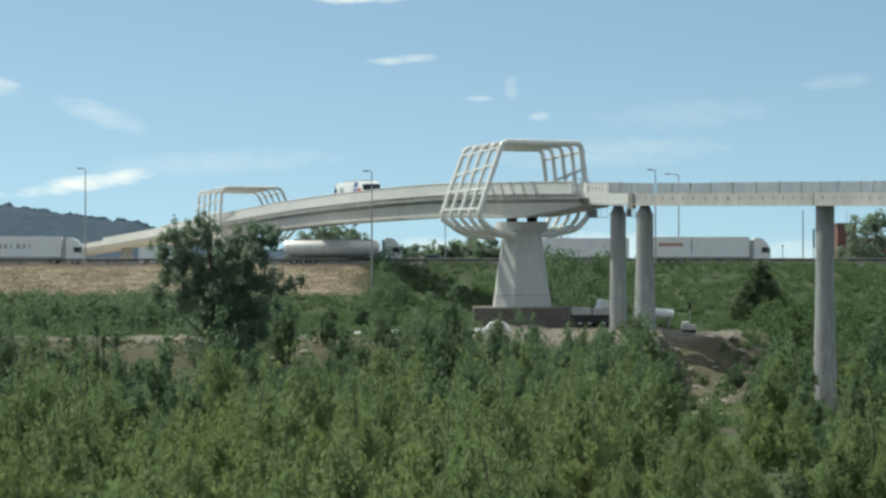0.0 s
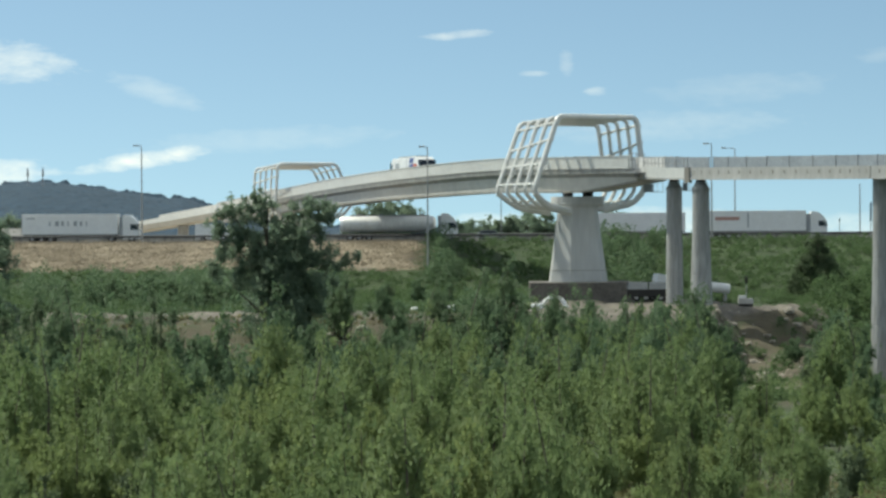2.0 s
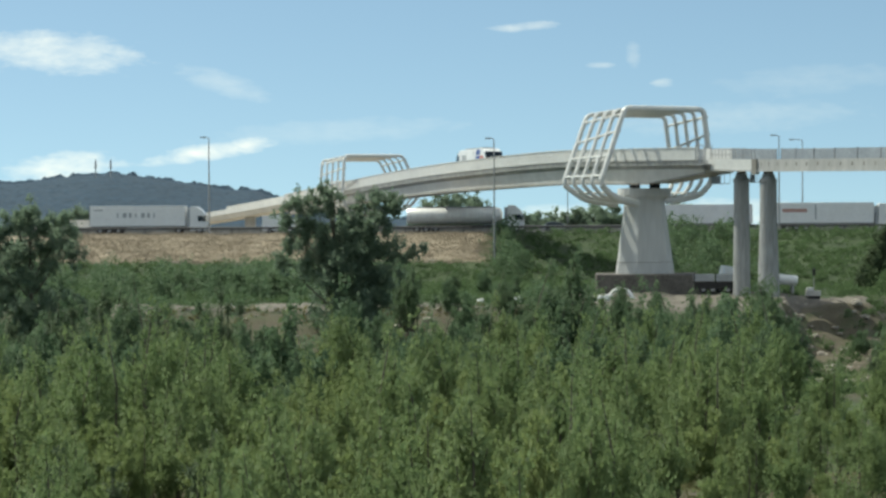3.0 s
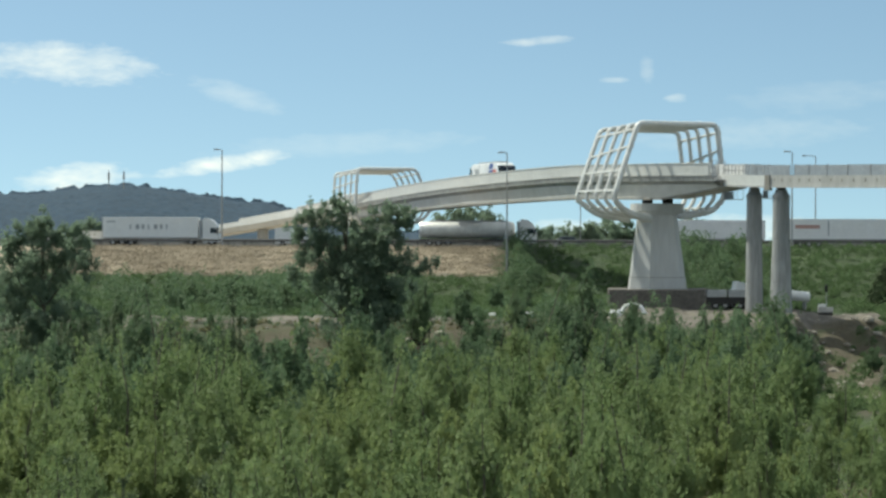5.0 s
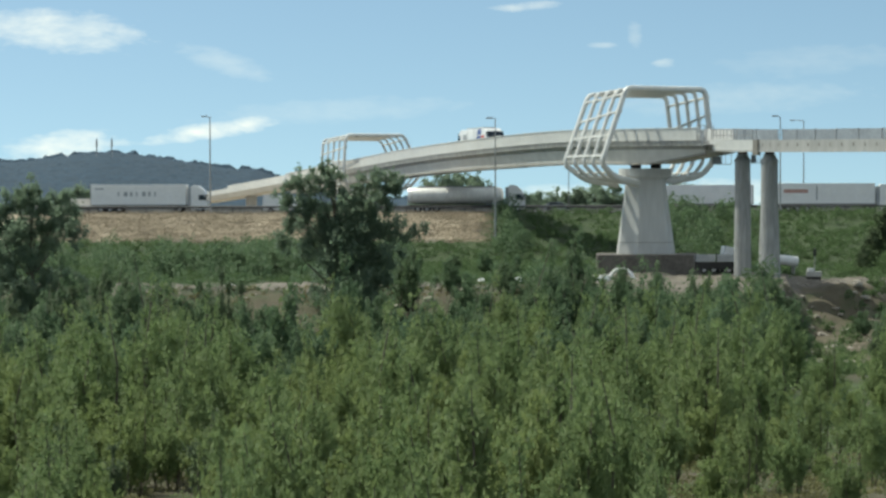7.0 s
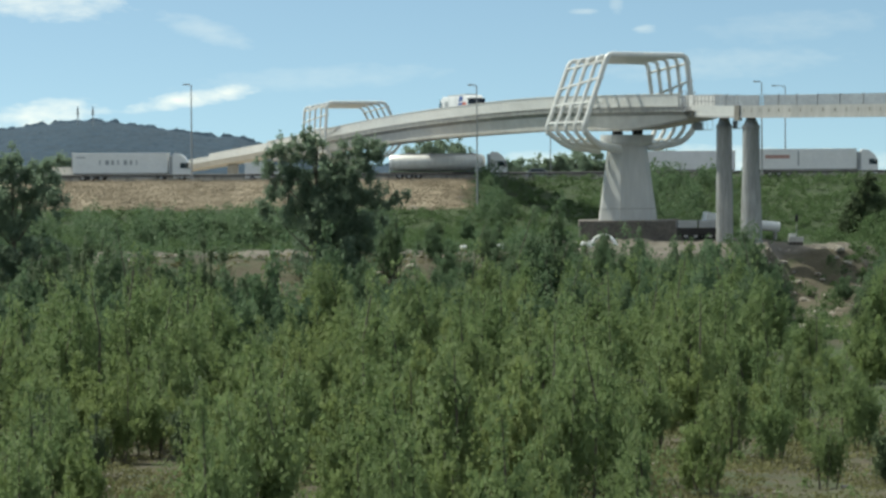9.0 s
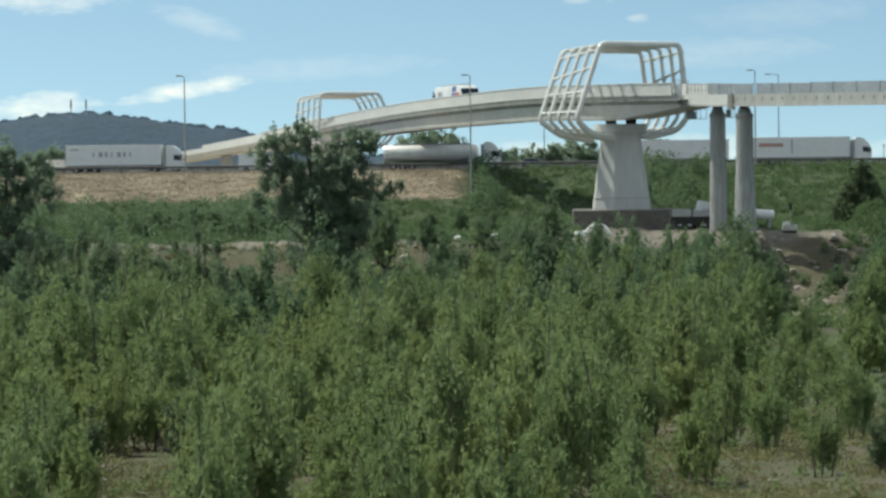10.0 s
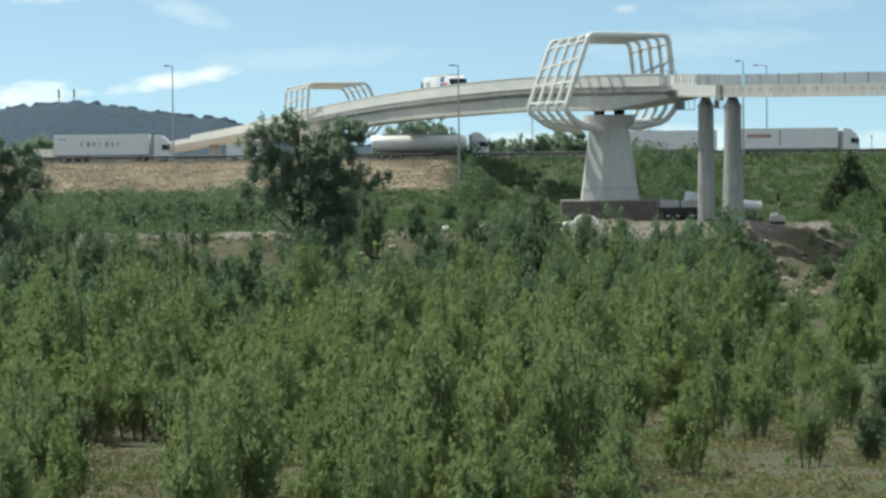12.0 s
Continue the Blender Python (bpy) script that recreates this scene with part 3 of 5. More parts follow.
def gantry(label, k, top, tops, bottoms, corner, root, root_half, rib_r, spread):
    """A cage of five bent ribs round the deck. top, corner, root: heights; tops, bottoms: reach to the river side and away from it."""
    p, g, s = track_at(k)
    ob = tagged(empty("rib_cage", pose(p.x, p.y, 0)), label, "bridge frame", "bridge rib cages")
    base = Vector((0, 0, 0))

    def at(u, w, along):
        return base - s * u + g * along + Vector((0, 0, w))

    for i in range(5):
        o = (i - 2) * spread
        drop = -0.12 * (i - 2)
        pts = [at(-root_half, root, o * 0.5), at(-root_half - (abs(bottoms[0]) - root_half) * 0.7, root + (corner - root) * 0.3, o * 0.85), at(bottoms[0], corner, o), at(tops[0], top + drop, o), at(tops[1], top + drop, o), at(bottoms[1], corner + 0.25, o), at(root_half + (bottoms[1] - root_half) * 0.7, root + (corner - root) * 0.35, o * 0.85), at(root_half, root, o * 0.5)]
        part("rib", tube_bm(rounded(pts, 0.75), rib_r * (1.45 if i == 0 else 1.2 if i == 4 else 1.0), None, 8), STEEL_WHITE, ob)
        if i in (0, 4):
            # the outer ribs thicken into arms that root in the pier head
            part("arm", tube_bm(rounded([at(bottoms[0] * 0.985, corner - 0.1, o), at(-root_half - (abs(bottoms[0]) - root_half) * 0.62, root + (corner - root) * 0.22, o * 0.85), at(-root_half, root - 0.1, o * 0.5)], 1.0), rib_r * 1.3, rib_r * 2.4, 8), STEEL_WHITE, ob)
    for side in (0, 1):
        # share of the way down and how far each tie climbs towards the first rib
        for f, climb in (((0.1, 0.1), (0.36, 0.24), (0.64, 0.04), (0.9, 0.0)) if side == 0 else ((0.13, 0.1), (0.42, 0.36), (0.68, 0.2), (0.9, 0.0))):
            def node(i):
                ff = f - climb * (2 - i) * 0.11
                return at(tops[side] + (bottoms[side] - tops[side]) * ff, top + (corner - top) * ff - 0.12 * (i - 2) * (1 - ff), (i - 2) * spread)
            part("tie", tube_bm([node(i) for i in (-0.15, 1, 2, 3, 4.15)], rib_r * 0.7, None, 6), STEEL_WHITE, ob)
            for i in range(5):
                q = node(i)
                part("joint", cyl_bm(q - s * 0.1 - g * 0.26, q - s * 0.1 + g * 0.26, rib_r * 1.05, None, 8), STEEL_WHITE, ob)
        # ties along the sloping underside
        for f in (0.25, 0.6):
            u = bottoms[side] + (math.copysign(root_half, bottoms[side]) - bottoms[side]) * f
            part("tie", tube_bm([at(u, corner + (root - corner) * (f * 0.6 + 0.35), (i - 2) * spread * 0.85) for i in (0, 2, 4)], rib_r * 0.6, None, 6), STEEL_WHITE, ob)
    # flat roof plate that closes the top between the outer ribs
    part("roof_plate", prism_plate(at, tops, top, spread), STEEL_WHITE, ob)
    return ob


def prism_plate(at, tops, top, spread):
    bm = bmesh.new()
    lo, hi = [], []
    for u, o in ((tops[0] + 1.0, -2), (tops[1] - 1.0, -2), (tops[1] - 1.0, 2), (tops[0] + 1.0, 2)):
        lo.append(bm.verts.new(at(u, top - 0.12 * o - 0.2, o * spread)))
        hi.append(bm.verts.new(at(u, top - 0.12 * o + 0.22, o * spread)))
    bm.faces.new(lo[::-1])
    bm.faces.new(hi)
    for i in range(4):
        bm.faces.new((lo[i], lo[(i + 1) % 4], hi[(i + 1) % 4], hi[i]))
    return bm


gantry("white steel rib cage arching over the bridge deck above the pier", 5.0, 28.0, (-5.2, 5.7), (-8.6, 6.9), 19.5, 17.3, 2.4, 0.23, 2.1)
gantry("white steel rib cage far along the bridge", 9.0, 25.35, (-4.9, 4.7), (-5.3, 7.6), 19.3, 16.4, 2.4, 0.17, 2.9)


def pier(label, k, z0, z1, z2, half0, half1, deep, turn):
    p, g, s = track_at(k)
    ob = tagged(empty("bridge_pier", pose(p.x, p.y, z0, 0, 0, turn)), label, "bridge pier", "bridge piers")

    def ring(bm, w, d, c, z):
        return [bm.verts.new((x, y, z)) for x, y in ((-w + c, -d), (w - c * 0.5, -d), (w, -d + c * 0.5), (w, d - c), (w - c, d), (-w + c, d), (-w, d - c), (-w, -d + c))]

    def loft(rows):
        bm = bmesh.new()
        rs = [ring(bm, *r) for r in rows]
        for a, b in zip(rs, rs[1:]):
            for i in range(8):
                bm.faces.new((a[i], a[(i + 1) % 8], b[(i + 1) % 8], b[i]))
        bm.faces.new(rs[0][::-1])
        bm.faces.new(rs[-1])
        return bm

    h, top = z1 - z0, z2 - z0
    part("shaft", loft([(half0, deep, 1.9, 0), (half0 - 0.15, deep - 0.05, 1.85, h * 0.155), (half0 - 0.18, deep - 0.1, 1.8, h * 0.158), (half1, deep * 0.75, 1.2, h)]), PIER, ob)
    part("shaft_joint", loft([(half0 - 0.11, deep - 0.02, 1.85, h * 0.15), (half0 - 0.12, deep - 0.02, 1.85, h * 0.157)]), CONCRETE_DARK, ob)
    part("pier_head", loft([(half1 + 0.02, deep * 0.78, 1.1, h + 0.004), (half1 + 0.6, deep * 0.9, 0.5, h + 0.5), (half1 + 0.6, deep * 0.9, 0.5, top)]), PIER, ob)
    for x in (-1.2, 1.25):
        part("bearing", cyl_bm((x, -0.4, top), (x, -0.4, top + 0.72), 0.62, 0.66, 18), RUBBER, ob, "black bearing block")
    return ob


pier("flared concrete pier with chamfered corners under the bridge", 5.0, 8.9, 17.6, 18.95, 3.35, 2.2, 2.3, 13)
pier("distant concrete pier under the bridge", 9.0, 8.0, 15.9, 17.5, 3.0, 2.3, 2.2, 0)
q0, _, _ = track_at(5.0)
plinth = tagged(empty("pier_plinth", pose(q0.x, q0.y, 0)), "low concrete foundation block under the pier, darkened for shade", "foundation")
# the block's shade is put into its concrete colour
part("block", box_bm(-5.7, 6.3, -6.0, 4.5, 5.6, 8.9, 0.12), CONCRETE_SHADED, plinth)


def pillar(label, x, y, z0, z1, r0, r1, neck=True):
    ob = tagged(empty("pillar", pose(x, y, z0)), label, "pillar", "guideway pillars")
    h = z1 - z0
    bm = bmesh.new()
    prev = None
    for z, r in ((0, r0), (h * 0.3, r0 * 0.6 + r1 * 0.4), (h * 0.305, r0 * 0.585 + r1 * 0.385), (h * 0.31, r0 * 0.6 + r1 * 0.4), (h * 0.62, r1 * 1.02), (h * 0.624, r1 * 0.99), (h * 0.63, r1 * 1.02), *(((h - 1.0, r1), (h - 0.95, r1 * 1.06), (h - 0.72, r1 * 1.06), (h - 0.4, r1 * 0.78), (h, r1 * 0.7)) if neck else ((h, r1), (h + 0.18, r1 * 0.98)))):
        ringv = [bm.verts.new((r * math.cos(i * math.tau / 20), r * math.sin(i * math.tau / 20), z)) for i in range(20)]
        if prev:
            for i in range(20):
                bm.faces.new((prev[i], prev[(i + 1) % 20], ringv[(i + 1) % 20], ringv[i]))
        else:
            bm.faces.new(ringv[::-1])
        prev = ringv
    bm.faces.new(prev)
    part("shaft", bm, PILLAR, ob, smooth=False)
    if neck:
        part("bearing", box_bm(-0.5, 0.5, -0.5, 0.5, h, h + 0.3, 0.03), RUBBER, ob)
    return ob


pillar("tall round concrete pillar standing in the scrub", 39.72, 282.00, -1.6, 20.02, 1.3, 0.98, False)
pillar("round concrete pillar beside its twin", 19.89, 308.00, 5.4, 20.45, 1.0, 0.88)
pillar("round concrete pillar beneath the guideway joint", 22.54, 303.00, 5.4, 20.30, 1.28, 0.95)


# ---- plants ----
def leaf_mesh(name, centres, size, rng, mat, upright=0.3, wide=0.42):
    """Small folded leaves, each a pointed blade, at the centres."""
    n = len(centres)
    a = rng.normal(size=(n, 3))
    a[:, 2] += upright * 2
    a /= np.linalg.norm(a, axis=1)[:, None]
    b = np.cross(a, rng.normal(size=(n, 3)))
    b /= np.linalg.norm(b, axis=1)[:, None] + 1e-9
    sz = (size * rng.uniform(0.6, 1.35, n))[:, None]
    c = np.asarray(centres)
    v = np.stack([c - a * sz * 0.5 + b * sz * wide, c + a * sz * 0.75, c - a * sz * 0.5 - b * sz * wide], 1).reshape(-1, 3)
    return mesh_from(name, v, np.arange(n * 3).reshape(n, 3), mat)


def shoots(rng, h, width, n_shoots, n_leaves):
    """Leaf centres and stems of a bush of upright shoots, each with twigs that rise outwards."""
    pts, stems = [], []
    twigs = 11
    for i in range(n_shoots):
        an, rad = rng.uniform(0, math.tau), width * math.sqrt(rng.uniform(0, 1))
        ln = h * (rng.uniform(0.86, 0.98) if i == 0 else rng.uniform(0.5, 0.95) * (1 - 0.45 * (rad / width) ** 1.4))
        root = np.array([math.cos(an) * rad * 0.5, math.sin(an) * rad * 0.5, 0])
        tip = np.array([math.cos(an) * rad * 0.85, math.sin(an) * rad * 0.85, ln]) if i else root + np.array([rng.normal() * 0.05, rng.normal() * 0.05, 1.0]) * ln
        stems.append((root, tip))
        share = n_leaves // n_shoots
        # the leader's own leaves
        t = rng.uniform(0.5, 1.0, share // 5)
        pts.append(root + (tip - root) * t[:, None] + rng.normal(size=(len(t), 3)) * np.array([0.012, 0.012, 0.015]) * h)
        for k in range(twigs):
            f = rng.uniform(0.08, 0.95)
            turn = rng.uniform(0, math.tau)
            reach = h * rng.uniform(0.12, 0.34) * (1.12 - 0.85 * f)
            way = np.array([math.cos(turn) * 0.72, math.sin(turn) * 0.72, rng.uniform(0.8, 1.6)]) * reach
            u = rng.uniform(0.1, 1.05, share * 4 // 5 // twigs)
            pts.append(root + (tip - root) * f + way * u[:, None] + rng.normal(size=(len(u), 3)) * (0.017 + 0.008 * (1 - u[:, None])) * h)
    return np.concatenate(pts), stems


def bush(name, label, seed, h, width, n_shoots, n_leaves, leaf, mat):
    rng = np.random.default_rng(seed)
    ob = tagged(empty(name), label, "bush", "river bed saplings")
    pts, stems = shoots(rng, h, width, n_shoots, n_leaves)
    pts = pts[pts[:, 2] > 0.1 * h * rng.uniform(0, 1, len(pts))]
    crown = new("foliage", leaf_mesh("foliage", pts, leaf, rng, mat, 0.8, 0.32))
    crown.parent = ob
    for a, b in stems[:4]:
        mid = (a + b) / 2 + rng.normal(size=3) * 0.05 * h
        part("stem", tube_bm([a, mid, b * 0.94], 0.012 * h, 0.003 * h, 5), BARK, ob)
    return ob


WILLOW_LABEL = "yellowish green young willow sapling on the river bed"
LIGHT_LABEL, DARK_LABEL = "bright green young poplar sapling growing on the river bed", "dark green leafy poplar bush on the river bank"
KINDS = [bush("poplar_sapling", LIGHT_LABEL if i % 2 == 0 else WILLOW_LABEL, 11 + i, h, w, s, nl, 0.178, LEAF_YELLOW if i % 2 else LEAF_LIGHT) for i, (h, w, s, nl) in enumerate([(5.4, 1.9, 15, 4000), (4.8, 1.6, 12, 3400), (6.2, 1.7, 13, 4000), (4.2, 1.9, 14, 3300), (5.4, 1.1, 8, 2600), (3.6, 1.3, 10, 2200)])]
DARKS = [bush("poplar_bush", DARK_LABEL, 31 + i, h, w, s, nl, 0.215, LEAF_DARK) for i, (h, w, s, nl) in enumerate([(6.6, 2.0, 16, 5000), (5.8, 1.7, 13, 4200), (7.8, 1.8, 14, 5000), (5.0, 2.0, 15, 4000)])]


NARROW = bush("dark_sapling", "narrow dark green sapling standing on the open river bed", 47, 4.4, 0.55, 8, 3600, 0.15, LEAF_CONIFER_AND_SHADE)


# darker leaf colour stands in for the shrub's shadowed side
SHADY = bush("dark_shrub", "dense vine-covered shrub on the river bank, leaves darkened for shade", 48, 6.6, 1.9, 14, 4500, 0.2, LEAF_CONIFER_AND_SHADE)


def plant(kind, x, y, scale, turn, stretch=1.0, first=set()):
    m = pose(x, y, float(height(x, y)) - 0.1, 0, 0, turn) @ Matrix.Diagonal((scale, scale, scale * stretch, 1))
    if kind not in first:
        first.add(kind)
        kind.matrix_basis = m
        return kind
    ob = copy_thing(kind, m)
    ob.matrix_basis = m
    return ob


rng = np.random.default_rng(77)
spots = []


def free(x, y, gap):
    return all((x - a) ** 2 + (y - b) ** 2 > gap * gap for a, b in spots)


# saplings that stand alone at the edge of the open gravel: place, kind, scale
FRONT = [(-4.61, 114.00, 0, 1.2), (-1.3, 116.0, 3, 1.25), (1.25, 118.0, 2, 1.0), (2.7, 120.5, 0, 0.95), (5.17, 141.00, 4, 0.95), (-2.10, 120.00, 1, 1.05), (0.41, 124.00, 2, 0.85), (7.0, 125.0, 3, 0.78), (11.1, 136.0, 4, 0.8), (12.95, 126.8, 4, 0.7), (9.4, 141.0, 0, 0.75), (15.9, 142.0, 2, 0.7), (17.6, 131.0, 5, 0.7), (-25.52, 137.00, 4, 0.9), (-22.70, 139.00, 1, 0.9), (-14.19, 130.00, 0, 0.85), (-12.58, 133.00, 2, 0.85), (-9.71, 128.00, 3, 1.0), (-7.67, 132.00, 1, 0.95), (2.85, 129.00, 4, 1.0)]
for x, y, k, s in FRONT:
    spots.append((x, y))
    plant(KINDS[k], x, y, s * 1.1, rng.uniform(0, 360), 1.25)
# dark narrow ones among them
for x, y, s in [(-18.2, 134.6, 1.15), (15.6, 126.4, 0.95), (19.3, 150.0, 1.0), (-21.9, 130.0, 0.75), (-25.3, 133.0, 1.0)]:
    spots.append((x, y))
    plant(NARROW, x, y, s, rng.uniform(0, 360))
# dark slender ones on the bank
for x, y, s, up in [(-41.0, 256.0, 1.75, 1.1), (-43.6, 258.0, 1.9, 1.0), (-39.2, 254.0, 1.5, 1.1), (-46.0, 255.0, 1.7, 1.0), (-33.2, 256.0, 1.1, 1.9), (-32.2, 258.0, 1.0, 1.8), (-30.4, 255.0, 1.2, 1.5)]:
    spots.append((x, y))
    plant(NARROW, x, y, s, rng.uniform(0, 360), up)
# shrubs whose leaf colour carries the shade of the bank
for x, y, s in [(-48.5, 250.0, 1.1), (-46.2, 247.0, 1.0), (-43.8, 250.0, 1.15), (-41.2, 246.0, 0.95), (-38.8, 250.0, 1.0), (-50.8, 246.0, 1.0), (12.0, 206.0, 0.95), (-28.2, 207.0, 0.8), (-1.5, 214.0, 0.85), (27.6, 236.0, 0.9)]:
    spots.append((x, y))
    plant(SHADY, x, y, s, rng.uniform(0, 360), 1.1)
# tall bushes along the foot of the bank
TALL = [(-10.59, 262.00, 2, 0.68), (-7.74, 258.00, 0, 0.85), (-5.17, 264.00, 2, 0.72), (-3.4, 262.00, 0, 0.85), (-1.0, 260.00, 2, 1.08), (0.8, 263.00, 0, 1.34), (2.6, 260.00, 2, 0.88), (7.2, 266.00, 0, 0.8), (9.3, 263.00, 2, 0.78), (11.8, 260.00, 0, 0.95), (13.6, 265.00, 3, 1.0), (15.5, 262.00, 1, 1.02), (17.6, 258.00, 2, 0.9), (20.0, 263.00, 0, 0.98), (21.8, 259.00, 1, 0.8), (-19.94, 248.00, 2, 1.0), (-17.27, 252.00, 1, 0.9), (-13.86, 262.00, 3, 0.72), (30.50, 252.00, 1, 1.0), (32.85, 256.00, 3, 1.1), (40.32, 256.00, 0, 1.05), (43.00, 266.00, 2, 1.0), (-42.25, 262.00, 2, 0.95), (-44.29, 258.00, 0, 1.1), (-36.23, 258.00, 3, 1.0), (-48.25, 262.00, 2, 1.0), (-28.33, 250.00, 3, 0.9)]
for x, y, k, s in TALL:
    spots.append((x, y))
    plant(DARKS[k], x, y, s * 1.3, rng.uniform(0, 360), 1.12)
for _ in range(120):
    y = rng.uniform(97, 131)
    x = rng.uniform(-0.222 * y, 0.03 * y)
    if free(x, y, 2.8) and not -0.172 < x / y < -0.13:
        spots.append((x, y))
        plant(KINDS[int(rng.integers(6))], x, y, rng.uniform(0.7, 1.2), rng.uniform(0, 360), rng.uniform(1.05, 1.35))
# taller light saplings in front of them
for x, y, k, s in [(-19.62, 236.00, 2, 1.35), (-10.83, 232.00, 0, 1.2), (-5.75, 238.00, 2, 1.4), (-1.90, 234.00, 0, 1.4), (3.30, 240.00, 2, 1.4), (7.00, 230.00, 0, 1.45), (11.60, 236.00, 2, 1.35), (16.24, 232.00, 0, 1.5), (28.80, 230.00, 2, 1.35), (36.19, 236.00, 0, 1.35), (-34.81, 234.00, 2, 1.2), (-24.74, 238.00, 4, 1.4), (-40.44, 230.00, 0, 1.2)]:
    spots.append((x, y))
    plant(KINDS[k], x, y, s, rng.uniform(0, 360), 1.1)
# shrubs that stand in the green strip behind the track
for x, y, k, s in [(-46.03, 306.00, 3, 0.62), (-44.59, 312.00, 0, 0.6), (-41.64, 308.00, 3, 0.78), (-40.04, 314.00, 1, 0.7), (-37.03, 307.00, 3, 0.85), (-35.49, 312.00, 0, 0.72), (-32.89, 306.00, 3, 0.8), (-17.16, 312.00, 3, 0.5), (-12.77, 308.00, 3, 0.6), (-9.36, 312.00, 1, 0.6), (-6.05, 309.00, 3, 0.7), (-49.82, 311.00, 3, 0.5)]:
    spots.append((x, y))
    plant(DARKS[k], x, y, s * 1.1, rng.uniform(0, 360), 0.85)
# a dark bush on the slope beside the rubble
plant(DARKS[3], 31.4, 290.0, 0.75, 40, 0.8)
plant(DARKS[3], 33.4, 291.0, 0.6, 140, 0.8)
# lower bushes on the face of the bank
for i in range(60):
    y = rng.uniform(263, 281)
    x = rng.uniform(-0.225 * y, 21)
    path_seen = x < -12
    if -31 < x < -26 or path_seen and y > 272 or not free(x, y, 2.4):
        continue
    spots.append((x, y))
    plant(DARKS[int(rng.integers(4))], x, y, rng.uniform(0.4, 0.55) if path_seen else rng.uniform(0.5, 0.8), rng.uniform(0, 360))
count = 0
for _ in range(9000):
    y = 126 + 148 * rng.uniform(0, 1) ** 0.9
    x = rng.uniform(-0.222 * y, 0.178 * y)
    if count >= 296 or not free(x, y, 2.3 if y < 205 else 3.3):
        continue
    if y < 150 and rng.uniform() < 0.5 or y < 146 and x > 4 or x > 20 and y > 246 or -33 < x < -24 and y > 258:
        continue
    # the gully below the rubble and the foot of the last pillar lie open
    if y > 196 and 0.083 < x / y < 0.114 or y > 205 and 0.134 < x / y < 0.15:
        continue
    if y > 245 and -0.06 > x / y > -0.13 and rng.uniform() < 0.6:
        continue
    spots.append((x, y))
    dark = rng.uniform() < smooth(150, 262, np.array(y)) * 0.55 or y > 180 and x < -0.15 * y
    pool = DARKS if dark else KINDS
    plant(pool[int(rng.integers(len(pool)))], x, y, rng.uniform(0.72, 1.5) * (1 - 0.3 * float(smooth(170, 255, y))) * (0.6 if y > 140 and (0.08 < x / y < 0.116 or 0.131 < x / y < 0.153) else 1.0), rng.uniform(0, 360), rng.uniform(0.95, 1.3))
    count += 1


def thicket(name, label, places, mat, leaf, per, h0, h1, w, seed, category="undergrowth"):
    """Many low plants that nobody could count, as one mesh."""
    r = np.random.default_rng(seed)
    n = len(places)
    hh = r.uniform(h0, h1, n)
    z = height(places[:, 0], places[:, 1])
    pts = np.repeat(np.stack([places[:, 0], places[:, 1], z], -1), per, 0)
    H = np.repeat(hh, per)
    t = r.uniform(0, 1, n * per)
    d = r.normal(size=(n * per, 3)) * np.stack([w * H * (1.1 - t * 0.8), w * H * (1.1 - t * 0.8), 0.1 * H], -1)
    pts = pts + d + np.stack([0 * t, 0 * t, t * H], -1)
    ob = new(name, leaf_mesh(name, pts, leaf, r, mat))
    return tagged(ob, label, category, kind="stuff")


def scatter(n, x0, x1, y0, y1, seed, keep=None):
    r = np.random.default_rng(seed)
    p = np.stack([r.uniform(x0, x1, n), r.uniform(y0, y1, n)], -1)
    return p if keep is None else p[keep(p[:, 0], p[:, 1], r)]


def clumpy(x, y, r):
    return ripple(x * 0.5, y * 0.5) + r.normal(size=len(x)) * 0.5


thicket("bank_scrub", "tangled green scrub covering the river bank", scatter(1000, -64, 46, 236, 284, 5, lambda x, y, r: (clumpy(x, y, r) > -0.4) & ~((x > 0.084 * y) & (x < 0.118 * y) & (y > 232)) & ~((x > 0.134 * y) & (x < 0.15 * y)) & ~((x > -31) & (x < -26) & (y > 264))), LEAF_DARK, 0.24, 170, 1.2, 3.4, 0.3, 6)
thicket("bed_weeds", "low green weeds between the saplings", scatter(3200, -54, 44, 104, 262, 15, lambda x, y, r: (clumpy(x, y, r) > -0.3) & ((y > 143) | (x < 6) | (r.uniform(size=len(x)) < 0.35))), LEAF_LIGHT, 0.14, 62, 0.2, 1.3, 0.5, 16)
thicket("bed_grass", "dry olive grass on the open river bed", scatter(5600, -30, 27, 100, 158, 25, lambda x, y, r: clumpy(x * 1.4, y * 1.4, r) > -0.5), DRY_OLIVE, 0.13, 26, 0.08, 0.5, 3.0, 26)
thicket("slope_scrub", "low green scrub on the motorway embankment", scatter(8200, -72, 66, 293, 371, 7, lambda x, y, r: (clumpy(x, y, r) > -1.1) & (((y > 338) & ~((y > 350) & (x < -9))) | (x < -3) & (y > 294) & (y < 351) | (x > 34) | (y > 320)) & ~((x > -3) & (x < 33) & (y < 320)) & ~((y > 350) & (x < -9))), LEAF_SLOPE, 0.215, 46, 0.2, 0.95, 0.9, 8)
thicket("gully_scrub", "patchy green scrub among the rubble", scatter(900, 17, 38, 226, 304, 41, lambda x, y, r: (clumpy(x * 1.3, y * 1.3, r) > -0.1) & (r.uniform(size=len(x)) > (y - 226) / 100)), LEAF_SLOPE, 0.2, 110, 0.3, 1.2, 0.6, 42)
